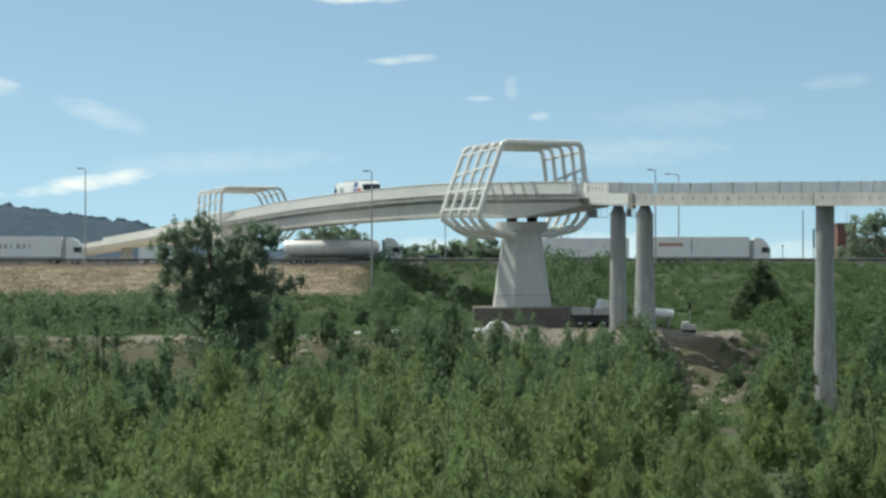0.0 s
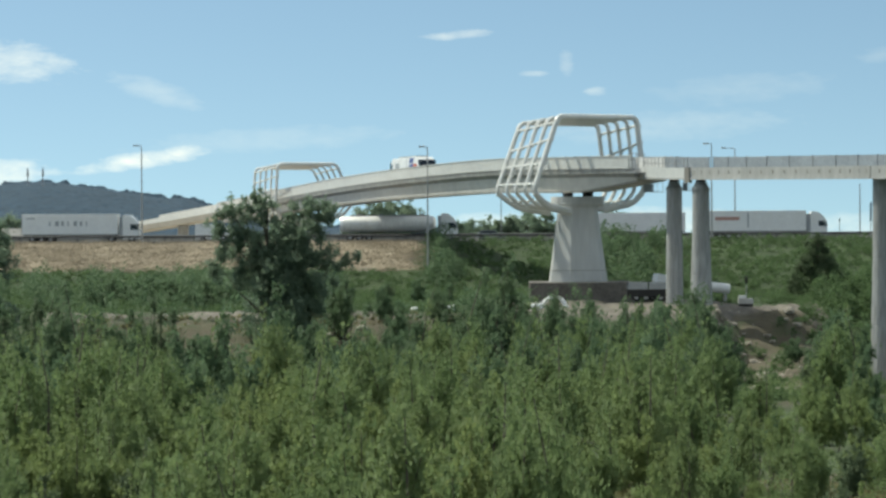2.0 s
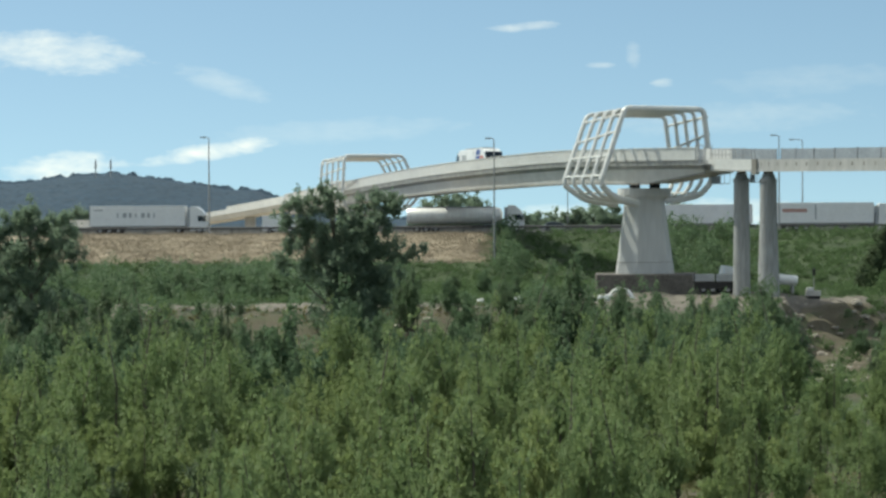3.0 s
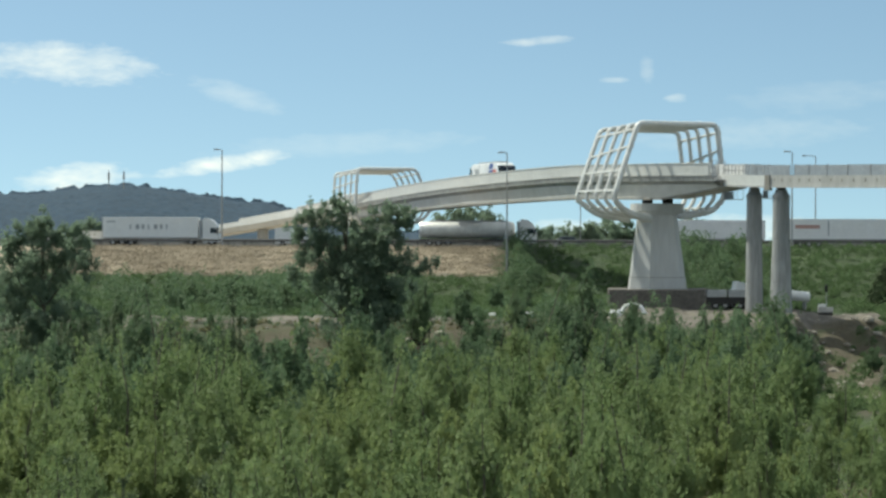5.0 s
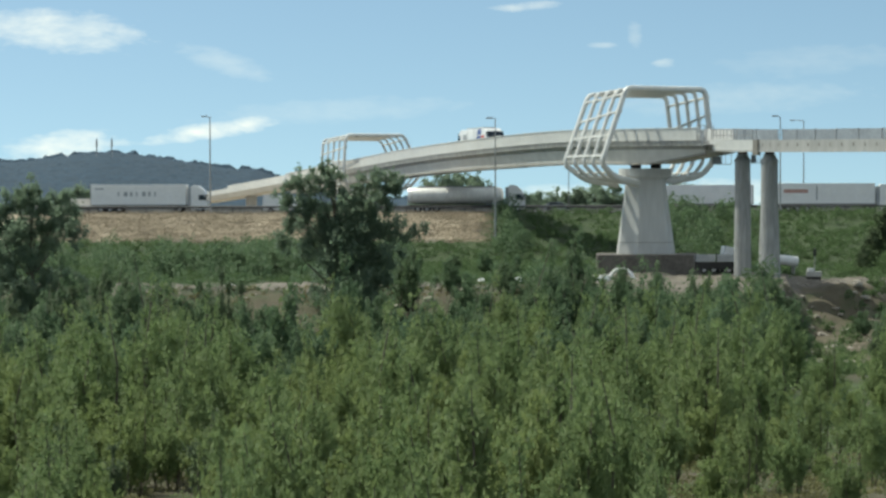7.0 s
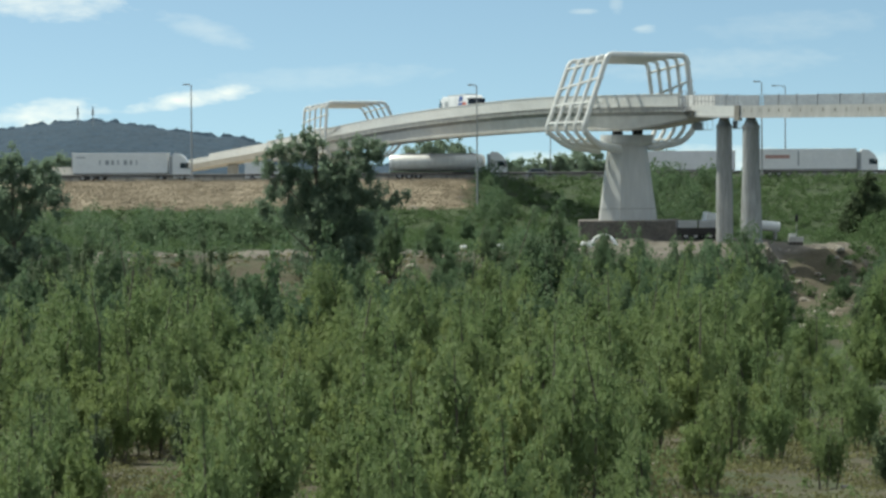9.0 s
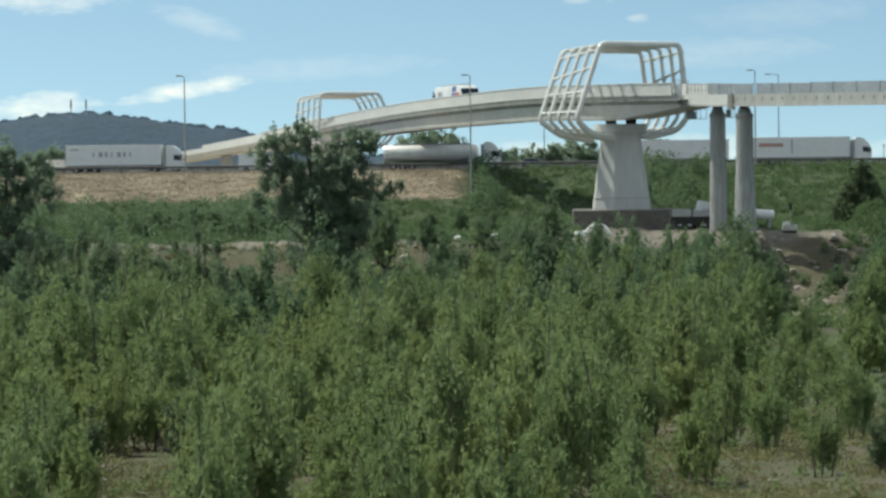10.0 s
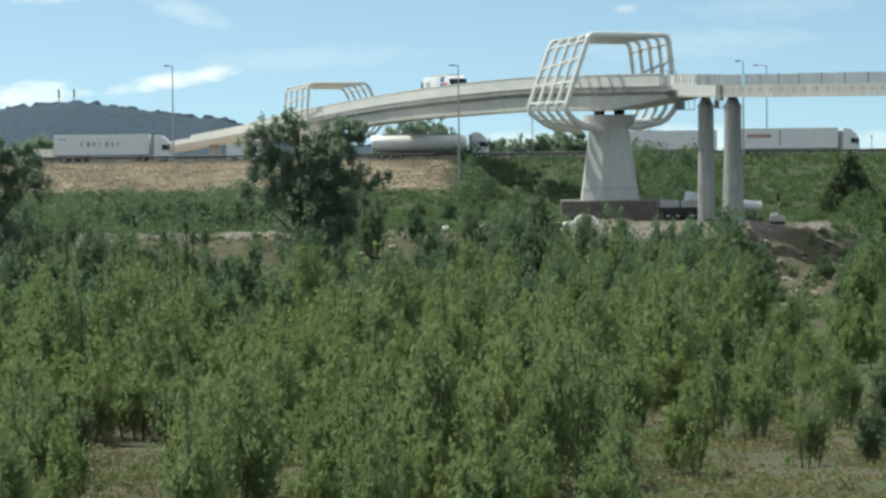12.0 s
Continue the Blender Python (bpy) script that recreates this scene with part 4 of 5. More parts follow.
thicket("bank_tufts", "sparse dry grass tufts on the bare earth bank", scatter(2000, -50, 2, 262, 284, 61, lambda x, y, r: clumpy(x * 1.5, y * 1.5, r) > 0.0), DRY_OLIVE, 0.16, 22, 0.1, 0.5, 0.8, 62)
thicket("right_scrub", "dense green bushes on the slope", scatter(420, 37, 66, 262, 340, 9, lambda x, y, r: ~((x > 0.133 * y) & (x < 0.15 * y) & (y < 285))), LEAF_SLOPE, 0.26, 300, 1.5, 3.8, 0.35, 10)
thicket("pier_scrub", "dense dark bushes behind the bridge pier", scatter(170, -9, 28, 337, 366, 29, lambda x, y, r: (clumpy(x * 0.6, y * 0.6, r) > -0.4) & ((x < -5) | (x > 9))), LEAF_DARK, 0.28, 260, 1.6, 3.4, 0.4, 30)
thicket("hedge", "dense dark green hedge at the foot of the embankment", scatter(560, -72, -20, 300, 334, 19, lambda x, y, r: (clumpy(x * 0.6, y * 0.4, r) > -0.5) & ((x > -46) & (x < -31) | (r.uniform(size=len(x)) < 0.3))), LEAF_DARK, 0.26, 280, 0.9, 4.2, 0.32, 20)
thicket("dry_grass", "dry straw-coloured grass on the embankment", scatter(4200, -74, -8, 351, 370, 11), STRAW, 0.13, 24, 0.15, 0.4, 5.0, 12)


def tree(name, label, x, y, h, seed, clumps, leaf, per, mat, trunk_r):
    """clumps: (across, depth, up, radius) of the leaf masses, as shares of the height."""
    r = np.random.default_rng(seed)
    z = float(height(x, y)) - 0.2
    ob = tagged(empty(name, pose(x, y, z)), label, "tree")
    pts, bm = [], bmesh.new()
    tube_bm([(0, 0, 0), (0.01 * h, 0, 0.3 * h), (-0.01 * h, 0, 0.6 * h), (0, 0, 0.9 * h)], trunk_r, trunk_r * 0.2, 9, bm)
    part("trunk", bm, BARK, ob)
    lb = bmesh.new()
    for cx, cy, cz, cr in clumps:
        c = np.array([cx, cy, cz]) * h
        foot = np.array([cx * 0.1, cy * 0.1, max(0.12, cz - 0.28)]) * h
        tube_bm([foot, foot * 0.4 + c * 0.6 - np.array([0, 0, 0.03 * h]), c], trunk_r * 0.35, trunk_r * 0.08, 5, lb)
        n = int(per * (cr / 0.1) ** 2)
        k = 14
        sub = c + r.normal(size=(k, 3)) * np.array([0.46, 0.46, 0.55]) * cr * h
        who = r.integers(0, k, n)
        pts.append(np.array([1.18, 1.1, 1.0]) * sub[who] + r.normal(size=(n, 3)) * np.array([0.19, 0.19, 0.22]) * cr * h)
    part("limb", lb, BARK, ob)
    crown = new("crown", leaf_mesh("crown", np.concatenate(pts), leaf, r, mat, 0.2))
    crown.parent = ob
    return ob


ROUGH_CROWN = [(-0.02, 0, 0.93, 0.075), (-0.08, 0.02, 0.88, 0.07), (0.05, 0, 0.9, 0.06), (0.17, 0, 0.87, 0.08), (0.24, 0.05, 0.85, 0.065), (-0.17, 0, 0.82, 0.08), (-0.22, 0.03, 0.74, 0.07), (0.2, -0.05, 0.76, 0.1), (0.06, 0.05, 0.76, 0.1), (-0.08, -0.05, 0.74, 0.11), (-0.18, 0.04, 0.6, 0.1), (0.0, 0, 0.6, 0.14), (0.18, 0, 0.6, 0.11), (0.27, 0, 0.55, 0.075), (0.35, 0.02, 0.53, 0.05), (-0.1, 0, 0.45, 0.13), (0.1, 0, 0.42, 0.13), (0.22, 0, 0.4, 0.09), (-0.2, 0, 0.38, 0.09), (0, 0, 0.28, 0.15), (0.12, 0, 0.2, 0.13), (-0.1, 0, 0.18, 0.13), (0.02, -0.05, 0.1, 0.13)]
TWIN_CROWN = [(-0.05, 0, 0.95, 0.045), (-0.02, 0, 0.87, 0.07), (-0.12, 0, 0.88, 0.055), (-0.2, 0, 0.86, 0.06), (-0.25, 0, 0.77, 0.055), (-0.15, 0.02, 0.76, 0.08), (0.04, 0, 0.78, 0.07), (0.13, 0, 0.85, 0.06), (0.22, 0, 0.88, 0.07), (0.3, 0, 0.84, 0.06), (0.24, 0.03, 0.76, 0.09), (0.1, -0.04, 0.7, 0.1), (-0.05, 0.03, 0.67, 0.1), (-0.2, 0, 0.64, 0.065), (-0.27, 0, 0.54, 0.055), (-0.1, 0, 0.55, 0.1), (0.06, 0, 0.54, 0.12), (0.21, 0, 0.6, 0.1), (0.33, 0, 0.57, 0.05), (0.4, 0, 0.6, 0.04), (0.45, 0, 0.6, 0.026), (0.25, 0, 0.46, 0.085), (0.1, 0, 0.4, 0.12), (-0.06, 0, 0.42, 0.1), (0.19, 0, 0.32, 0.1), (0.02, 0, 0.28, 0.12), (0.15, 0, 0.18, 0.11), (0.02, 0, 0.14, 0.1), (0.09, 0, 0.06, 0.12), (0, 0, 0.62, 0.1), (0.15, 0, 0.52, 0.11), (0.02, -0.05, 0.46, 0.11), (0.14, -0.05, 0.32, 0.11), (0.1, -0.04, 0.16, 0.12), (0.16, -0.04, 0.68, 0.09)]
tree("poplar_tree", "tall dark green poplar tree standing on the river bank", -23.01, 270.00, 17.0, 51, TWIN_CROWN, 0.25, 1650, LEAF_TREE, 0.3)
tree("poplar_tree", "tall green poplar tree with a rounded crown", -52.76, 266.00, 16.6, 52, ROUGH_CROWN[:4] + ROUGH_CROWN[5:12] + ROUGH_CROWN[15:], 0.26, 1400, LEAF_TREE, 0.28)
ROUND = [(0, 0, 0.86, 0.12), (-0.14, 0, 0.76, 0.13), (0.15, 0, 0.74, 0.13), (0, 0.1, 0.6, 0.18), (-0.22, 0, 0.54, 0.14), (0.24, 0, 0.5, 0.14), (0, 0, 0.36, 0.18), (-0.2, 0, 0.28, 0.13), (0.2, 0, 0.26, 0.13)]
tree("dark_tree", "dense dark green conifer-like tree on the slope", 38.82, 331.00, 8.3, 53, [(0, 0, 0.95, 0.04), (0.01, 0, 0.88, 0.06), (-0.05, 0, 0.8, 0.08), (0.07, 0, 0.76, 0.09), (-0.09, 0, 0.66, 0.11), (0.1, 0, 0.62, 0.12), (0, 0, 0.5, 0.16), (-0.16, 0, 0.46, 0.13), (0.18, 0, 0.42, 0.13), (-0.05, 0, 0.3, 0.18), (-0.24, 0, 0.28, 0.13), (0.24, 0, 0.26, 0.14), (0, 0, 0.12, 0.2), (-0.26, 0, 0.12, 0.14), (0.26, 0, 0.1, 0.14)], 0.2, 900, LEAF_CONIFER_AND_SHADE, 0.25)
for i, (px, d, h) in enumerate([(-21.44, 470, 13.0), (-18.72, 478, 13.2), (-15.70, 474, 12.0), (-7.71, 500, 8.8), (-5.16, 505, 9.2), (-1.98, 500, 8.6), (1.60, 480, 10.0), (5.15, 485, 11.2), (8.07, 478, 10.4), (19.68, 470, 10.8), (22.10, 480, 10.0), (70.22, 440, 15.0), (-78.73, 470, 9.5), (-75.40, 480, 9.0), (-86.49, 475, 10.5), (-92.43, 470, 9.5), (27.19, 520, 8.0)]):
    tree("distant_tree", "green tree beyond the motorway, leaves paled for haze", px, d, h, 60 + i, ROUND, 0.38, 400, LEAF_FAR_HAZED, 0.2)


# ---- people mover ----
def people_mover(k):
    p, g, s = track_at(k)
    ob = tagged(empty("people_mover", pose(p.x, p.y, p.z - 1.55, 0, 0, math.degrees(math.atan2(-g.y, -g.x)))), "white automated rail car with blue and orange stripes", "rail car")
    L, W, H = 7.0, 1.15, 3.25
    prof = [(-L, 0.35), (-L + 0.1, 1.35), (-L + 1.05, H - 0.35), (-L + 1.7, H), (L - 1.7, H), (L - 1.05, H - 0.35), (L - 0.1, 1.35), (L, 0.35), (L - 0.25, 0.12), (-L + 0.25, 0.12)]
    part("body", prism_bm(prof, -W, W, bevel=0.14), WHITE_PAINT, ob)
    part("skirt", box_bm(-L + 0.6, L - 0.6, -W + 0.12, W - 0.12, -0.05, 0.2), RUBBER, ob)
    part("roof_unit", box_bm(-3.6, -0.2, -0.8, 0.8, H + 0.003, H + 0.2, 0.06), GREY_PAINT, ob, "grey roof equipment")
    part("roof_unit", box_bm(0.3, 3.9, -0.8, 0.8, H + 0.003, H + 0.2, 0.06), GREY_PAINT, ob, "grey roof equipment")
    for sx in (-1, 1):
        w = [(sx * (L - 0.0), 1.15), (sx * (L - 0.86), H - 0.42), (sx * (L - 1.25), H - 0.42), (sx * (L - 0.5), 1.15)]
        part("windscreen", prism_bm(w, -W - 0.012, W + 0.012), GLASS_DARK, ob, "dark tinted windscreen")
        part("bumper", box_bm(min(sx * (L - 0.5), sx * (L + 0.06)), max(sx * (L - 0.5), sx * (L + 0.06)), -0.7, 0.7, 0.12, 0.34, 0.03), RUBBER, ob)
    for sy in (-1, 1):
        a, b = sorted((sy * (W + 0.004), sy * (W + 0.02)))
        for sx in (-1,):
            part("cab_window", prism_bm([(sx * (L - 0.45), 1.5), (sx * (L - 1.05), H - 0.75), (sx * (L - 1.75), H - 0.75), (sx * (L - 1.75), 1.5)], a, b), GLASS_DARK, ob)
        part("door", box_bm(-2.0, 0.75, a, b, 0.3, H - 0.35), WHITE_PAINT, ob, "plain white sliding door")
        for x in (-2.1, 0.8):
            part("door_seam", box_bm(x, x + 0.09, a, b, 0.3, H - 0.2), GREY_PAINT, ob)
        part("door_sign", box_bm(-0.45, -0.15, *sorted((sy * (W + 0.021), sy * (W + 0.03))), 1.1, 1.9), RUBBER, ob)
        part("side_window", box_bm(-4.1, -2.4, a, b, 1.4, H - 0.7), GREY_PAINT, ob, "frosted grey window")
        for i, (x0, x1, z0, z1) in enumerate(((1.9, 3.7, 2.45, 3.15), (1.5, 3.4, 1.55, 2.3), (1.0, 3.1, 0.55, 1.4))):
            part("stripe", prism_bm([(x0, z0), (x1, z0), (x1 + 0.25, z1), (x0 + 0.55, z1)], a, b), BLUE_PAINT, ob, "dark blue livery block")
        part("stripe", prism_bm([(3.5, 1.55), (5.5, 1.55), (5.1, 2.35), (3.7, 2.35)], a, b), ORANGE_PAINT, ob, "orange-red livery block")
    return ob


people_mover(7.2)


# ---- motorway traffic ----
def wheel(parent, x, y, r, wide):
    w = part("wheel", cyl_bm((x, y - wide / 2, r), (x, y + wide / 2, r), r, None, 20), RUBBER, parent)
    part("rim", cyl_bm((x, y - wide / 2 - 0.02, r), (x, y + wide / 2 + 0.02, r), r * 0.55, None, 12), STEEL_GREY, w)


def truck(label, x, y, heading, load, load_mat, cab_mat, marks=()):
    """A tractor unit with a trailer, 16.5 m long; its middle stands at x, y."""
    ob = tagged(empty("articulated_lorry", pose(x, y, 13.63, 0, 0, 0 if heading > 0 else 180)), label, "truck", "motorway lorries")
    # the cab
    prof = [(5.9, 0.45), (8.2, 0.45), (8.25, 1.7), (8.05, 2.6), (7.7, 3.15), (7.0, 3.75), (6.1, 3.85), (5.9, 3.7)]
    cab = part("cab", prism_bm(prof, -1.22, 1.22, bevel=0.08), cab_mat, ob)
    part("windscreen", prism_bm([(8.27, 1.75), (8.08, 2.6), (7.85, 2.62), (8.0, 1.75)], -1.08, 1.08), GLASS_DARK, cab, "dark windscreen")
    for sy in (-1, 1):
        a, b = sorted((sy * 1.223, sy * 1.24))
        part("side_window", prism_bm([(7.0, 1.75), (7.95, 1.75), (7.75, 2.5), (7.0, 2.5)], a, b), GLASS_DARK, cab)
        part("mirror", box_bm(7.9, 8.1, *sorted((sy * 1.26, sy * 1.5)), 1.7, 2.5, 0.04), RUBBER, cab)
        part("fairing", box_bm(5.45, 5.88, *sorted((sy * 1.05, sy * 1.2)), 0.7, 3.5, 0.04), GREY_PAINT, ob)
    part("chassis", box_bm(-8.1, 7.6, -0.5, 0.5, 0.75, 1.05), RUBBER, ob)
    if load == "box":
        part("trailer_body", box_bm(-8.25, 5.25, -1.25, 1.25, 1.08, 3.95, 0.05), load_mat, ob)
        part("trailer_rail", box_bm(-8.27, 5.27, -1.28, 1.28, 1.02, 1.16, 0.02), STEEL_GREY, ob)
        part("rear_frame", box_bm(-8.3, -8.2, -1.27, 1.27, 1.05, 3.97, 0.02), STEEL_GREY, ob)
        part("side_guard", box_bm(-3.0, 3.2, -1.2, -1.14, 0.5, 0.95), STEEL_GREY, ob)
        part("side_guard", box_bm(-3.0, 3.2, 1.14, 1.2, 0.5, 0.95), STEEL_GREY, ob)
    elif load == "tank":
        bm = bmesh.new()
        rows = ((-8.1, 0.55), (-7.9, 0.95), (-7.5, 1.15), (4.6, 1.15), (5.0, 0.95), (5.2, 0.55))
        prev = None
        for xx, r in rows:
            ringv = [bm.verts.new((xx, 1.12 * r * math.cos(i * math.tau / 24), 2.35 + r * math.sin(i * math.tau / 24))) for i in range(24)]
            if prev:
                for i in range(24):
                    bm.faces.new((prev[i], prev[(i + 1) % 24], ringv[(i + 1) % 24], ringv[i]))
            else:
                bm.faces.new(ringv[::-1])
            prev = ringv
        bm.faces.new(prev)
        part("tank", bm, load_mat, ob, "dull silver tank", True)
        part("walkway", box_bm(-6.8, 4.2, -0.4, 0.4, 3.48, 3.62), STEEL_GREY, ob)
        for xx in (-5.5, -2.5, 0.5, 3.3):
            part("hatch", cyl_bm((xx, 0, 3.5), (xx, 0, 3.75), 0.28, None, 12), STEEL_GREY, ob)
        part("rear_cover", cyl_bm((-8.22, 0, 2.35), (-7.8, 0, 2.35), 1.0, 1.18, 20), WHITE_PAINT, ob, "white rear end cap")
        part("fuel_box", box_bm(3.7, 4.9, -1.2, -0.6, 1.0, 1.5, 0.03), GREY_PAINT, ob)
    for x0, x1, z0, z1, mm in marks:
        for sy in (-1, 1):
            part("marking", box_bm(x0, x1, *sorted((sy * 1.253, sy * 1.262)), z0, z1), mm, ob, "painted marking")
    for xx in (-6.8, -5.5, -4.2, 4.3, 7.2):
        for yy in (-1.0, 1.0):
            wheel(ob, xx, yy, 0.5, 0.35)
    return ob


LETTERS = [(-4.4 + i * 0.86, -4.4 + i * 0.86 + (0.2, 0.5, 0.34)[i % 3], 2.3, 2.95, GREY_PAINT) for i in range(7)]
truck("white articulated lorry with a long grey marking", -58.60, 380.00, 1, "box", WHITE_PAINT, WHITE_PAINT, LETTERS + [(-7.6, -6.4, 3.25, 3.45, GREY_PAINT)])
truck("silver tanker lorry with a pale cab", -14.01, 380.00, 1, "tank", TANK, WHITE_PAINT)
truck("white box lorry with a faded red marking", 37.52, 380.00, 1, "box", WHITE_PAINT, WHITE_PAINT, [(-7.4, -4.0, 2.6, 3.1, material("faded_red", (0.55, 0.32, 0.28), None, 0.6, scale=2, stain=0.3)), (-2.9, -2.7, 1.6, 3.6, GREY_PAINT)])
truck("white box lorry with a red cab on the far carriageway", 19.73, 410.00, -1, "box", WHITE_PAINT, RED_PAINT)


def small_vehicle(label, x, y, heading, van, mat):
    ob = tagged(empty("van" if van else "car", pose(x, y, 13.63, 0, 0, 0 if heading > 0 else 180)), label, "van" if van else "car", "motorway vans" if van else "motorway cars")
    if van:
        prof = [(-2.7, 0.4), (2.7, 0.4), (2.75, 1.1), (1.9, 1.4), (1.2, 2.35), (0.8, 2.5), (-2.65, 2.5)]
        glass = [(1.86, 1.42), (1.3, 2.2), (0.6, 2.2), (0.6, 1.42)]
        hw = 1.0
    else:
        prof = [(-2.1, 0.35), (2.15, 0.35), (2.2, 0.75), (1.1, 0.95), (0.4, 1.42), (-1.2, 1.45), (-1.9, 1.0), (-2.15, 0.9)]
        glass = [(0.95, 0.97), (0.35, 1.36), (-1.15, 1.38), (-1.7, 1.0)]
        hw = 0.88
    part("body", prism_bm(prof, -hw, hw, bevel=0.07), mat, ob)
    for sy in (-1, 1):
        part("side_window", prism_bm(glass, *sorted((sy * (hw + 0.003), sy * (hw + 0.016)))), GLASS_DARK, ob)
        for xx in (-1.4, 1.4):
            wheel(ob, xx * (1.15 if van else 0.95), sy * (hw - 0.1), 0.33, 0.22)
    return ob


SILVER = material("silver_car_paint", (0.5, 0.5, 0.52), (0.44, 0.44, 0.46), 0.3, 0.4, scale=1)
DARK_PAINT = material("dark_car_paint", (0.03, 0.035, 0.045), None, 0.25, scale=1)
small_vehicle("white delivery van on the motorway", -39.5, 377.00, 1, True, WHITE_PAINT)
small_vehicle("silver car on the motorway", -1.10, 376.00, 1, False, SILVER)
small_vehicle("dark car on the motorway", 24.67, 400.00, -1, False, DARK_PAINT)


# ---- street lamps, posts and signs ----
def street_lamp(label, x, y, z0, h, arm, both=False):
    ob = tagged(empty("street_lamp", pose(x, y, z0)), label, "street lamp", "motorway lamps")
    part("pole", tube_bm([(0, 0, 0), (0, 0, h * 0.5), (0, 0, h)], 0.13, 0.07, 8), STEEL_GREY, ob)
    part("foot", cyl_bm((0, 0, -0.1), (0, 0, 0.7), 0.2, None, 10), STEEL_GREY, ob)
    for sx in ((-1, 1) if both else (-1,)):
        part("arm", tube_bm([(0, 0, h - 0.05), (sx * arm * 0.5, 0, h + 0.08), (sx * arm, 0, h + 0.1)], 0.06, 0.05, 6), STEEL_GREY, ob)
        part("lamp_head", box_bm(*sorted((sx * (arm - 0.1), sx * (arm + 0.7))), -0.16, 0.16, h, h + 0.18, 0.04), STEEL_GREY, ob)
    return ob


street_lamp("tall grey steel motorway lamp with one arm", -48.93, 371.00, 13.4, 13.4, 0.45)
lamp_foot = float(height(-9.16, 349.0))
street_lamp("tall grey steel lamp standing on the embankment slope", -9.16, 349.00, lamp_foot, 25.75 - lamp_foot, 0.45)
street_lamp("tall grey steel motorway lamp with one arm", 29.06, 371.00, 13.4, 13.2, 0.45)
street_lamp("tall grey steel motorway lamp with a long arm", 36.84, 424.00, 13.0, 14.6, 1.4)


def post(label, x, y, z0, h, r, sign=None):
    ob = tagged(empty("signpost", pose(x, y, z0)), label, "post", "motorway posts")
    part("pole", tube_bm([(0, 0, 0), (0, 0, h)], r, r * 0.8, 6), STEEL_GREY, ob)
    if sign:
        part("sign", box_bm(-sign[0], sign[0], -0.1, -0.06, h - sign[1], h, 0.02), DARK_PAINT if len(sign) > 2 else STEEL_GREY, ob)
    return ob


post("thin grey steel post beside the motorway", 0.35, 424.00, 13.0, 7.0, 0.1)
post("thin grey steel post beside the motorway", 56.27, 424.00, 13.0, 9.0, 0.11)
post("dark signpost beside the motorway", 50.70, 371.00, 13.4, 5.2, 0.07, (0.12, 2.6, 1))
for px, h in ((39.83, 3.0), (45.91, 4.4), (49.44, 3.2), (52.96, 3.4)):
    post("short dark post beside the motorway", px, 423, 13.2, h, 0.07, (0.1, 0.5, 1))


def brick_building():
    ob = tagged(empty("brick_building", pose(67.49, 455.00, 7.5)), "plain red brick building beyond the motorway", "building")
    part("wall", box_bm(-1.6, 1.6, -2, 2, 0, 12.6), BRICK_RED, ob)
    part("roof", box_bm(-1.75, 1.75, -2.15, 2.15, 12.61, 12.9, 0.05), CONCRETE_DARK, ob)
    part("wall", box_bm(1.65, 6.5, -3, 3, 0, 10.2), BRICK_RED, ob)
    part("roof", box_bm(1.6, 6.6, -3.15, 3.15, 10.21, 10.5, 0.05), CONCRETE_DARK, ob)
    part("antenna", tube_bm([(0.3, 0, 12.8), (0.3, 0, 15.2)], 0.06, 0.04, 6), STEEL_GREY, ob)
    for i in range(3):
        part("window", box_bm(2.3 + i * 1.4, 3.0 + i * 1.4, -3.03, -2.95, 8.3, 9.3), GLASS_DARK, ob)


brick_building()


def roadside_screen():
    ob = tagged(empty("warning_screen", pose(-80.95, 455.00, 13.0)), "pale slanted roadside screen panel", "screen")
    part("panel", prism_bm([(-2.6, 0.2), (2.9, 0.2), (1.6, 2.6), (-2.6, 2.6)], -0.2, 0.2), PANEL, ob)
    part("frame", prism_bm([(-2.7, 2.6), (1.65, 2.6), (1.6, 2.75), (-2.7, 2.75)], -0.25, 0.25), STEEL_WHITE, ob)
    part("leg", box_bm(-2.3, -2.1, -0.1, 0.1, -5.5, 0.2), STEEL_GREY, ob)
    part("leg", box_bm(2.0, 2.2, -0.1, 0.1, -5.5, 0.2), STEEL_GREY, ob)


roadside_screen()


# ---- building site round the pier ----
def on_ground(x, y, up=0.0):
    return float(height(x, y)) + up


def pipe_arch():
    x, y = 6.08, 301.00
    ob = tagged(empty("pipe_arch", pose(x, y, on_ground(x, y, -0.15))), "white bent plastic pipe standing as an arch", "pipe")
    part("pipe", tube_bm([(1.3 * math.cos(a), 0.3 * math.sin(a), 1.2 * math.sin(a)) for a in np.linspace(0, math.pi, 17)], 0.22, None, 12), WHITE_PAINT, ob, "", True)
    part("collar", cyl_bm((-1.3, 0, 0.0), (-1.3, 0, 0.3), 0.33, None, 12), WHITE_PAINT, ob)
    part("collar", cyl_bm((1.3, 0, 0.0), (1.3, 0, 0.3), 0.33, None, 12), WHITE_PAINT, ob)


pipe_arch()


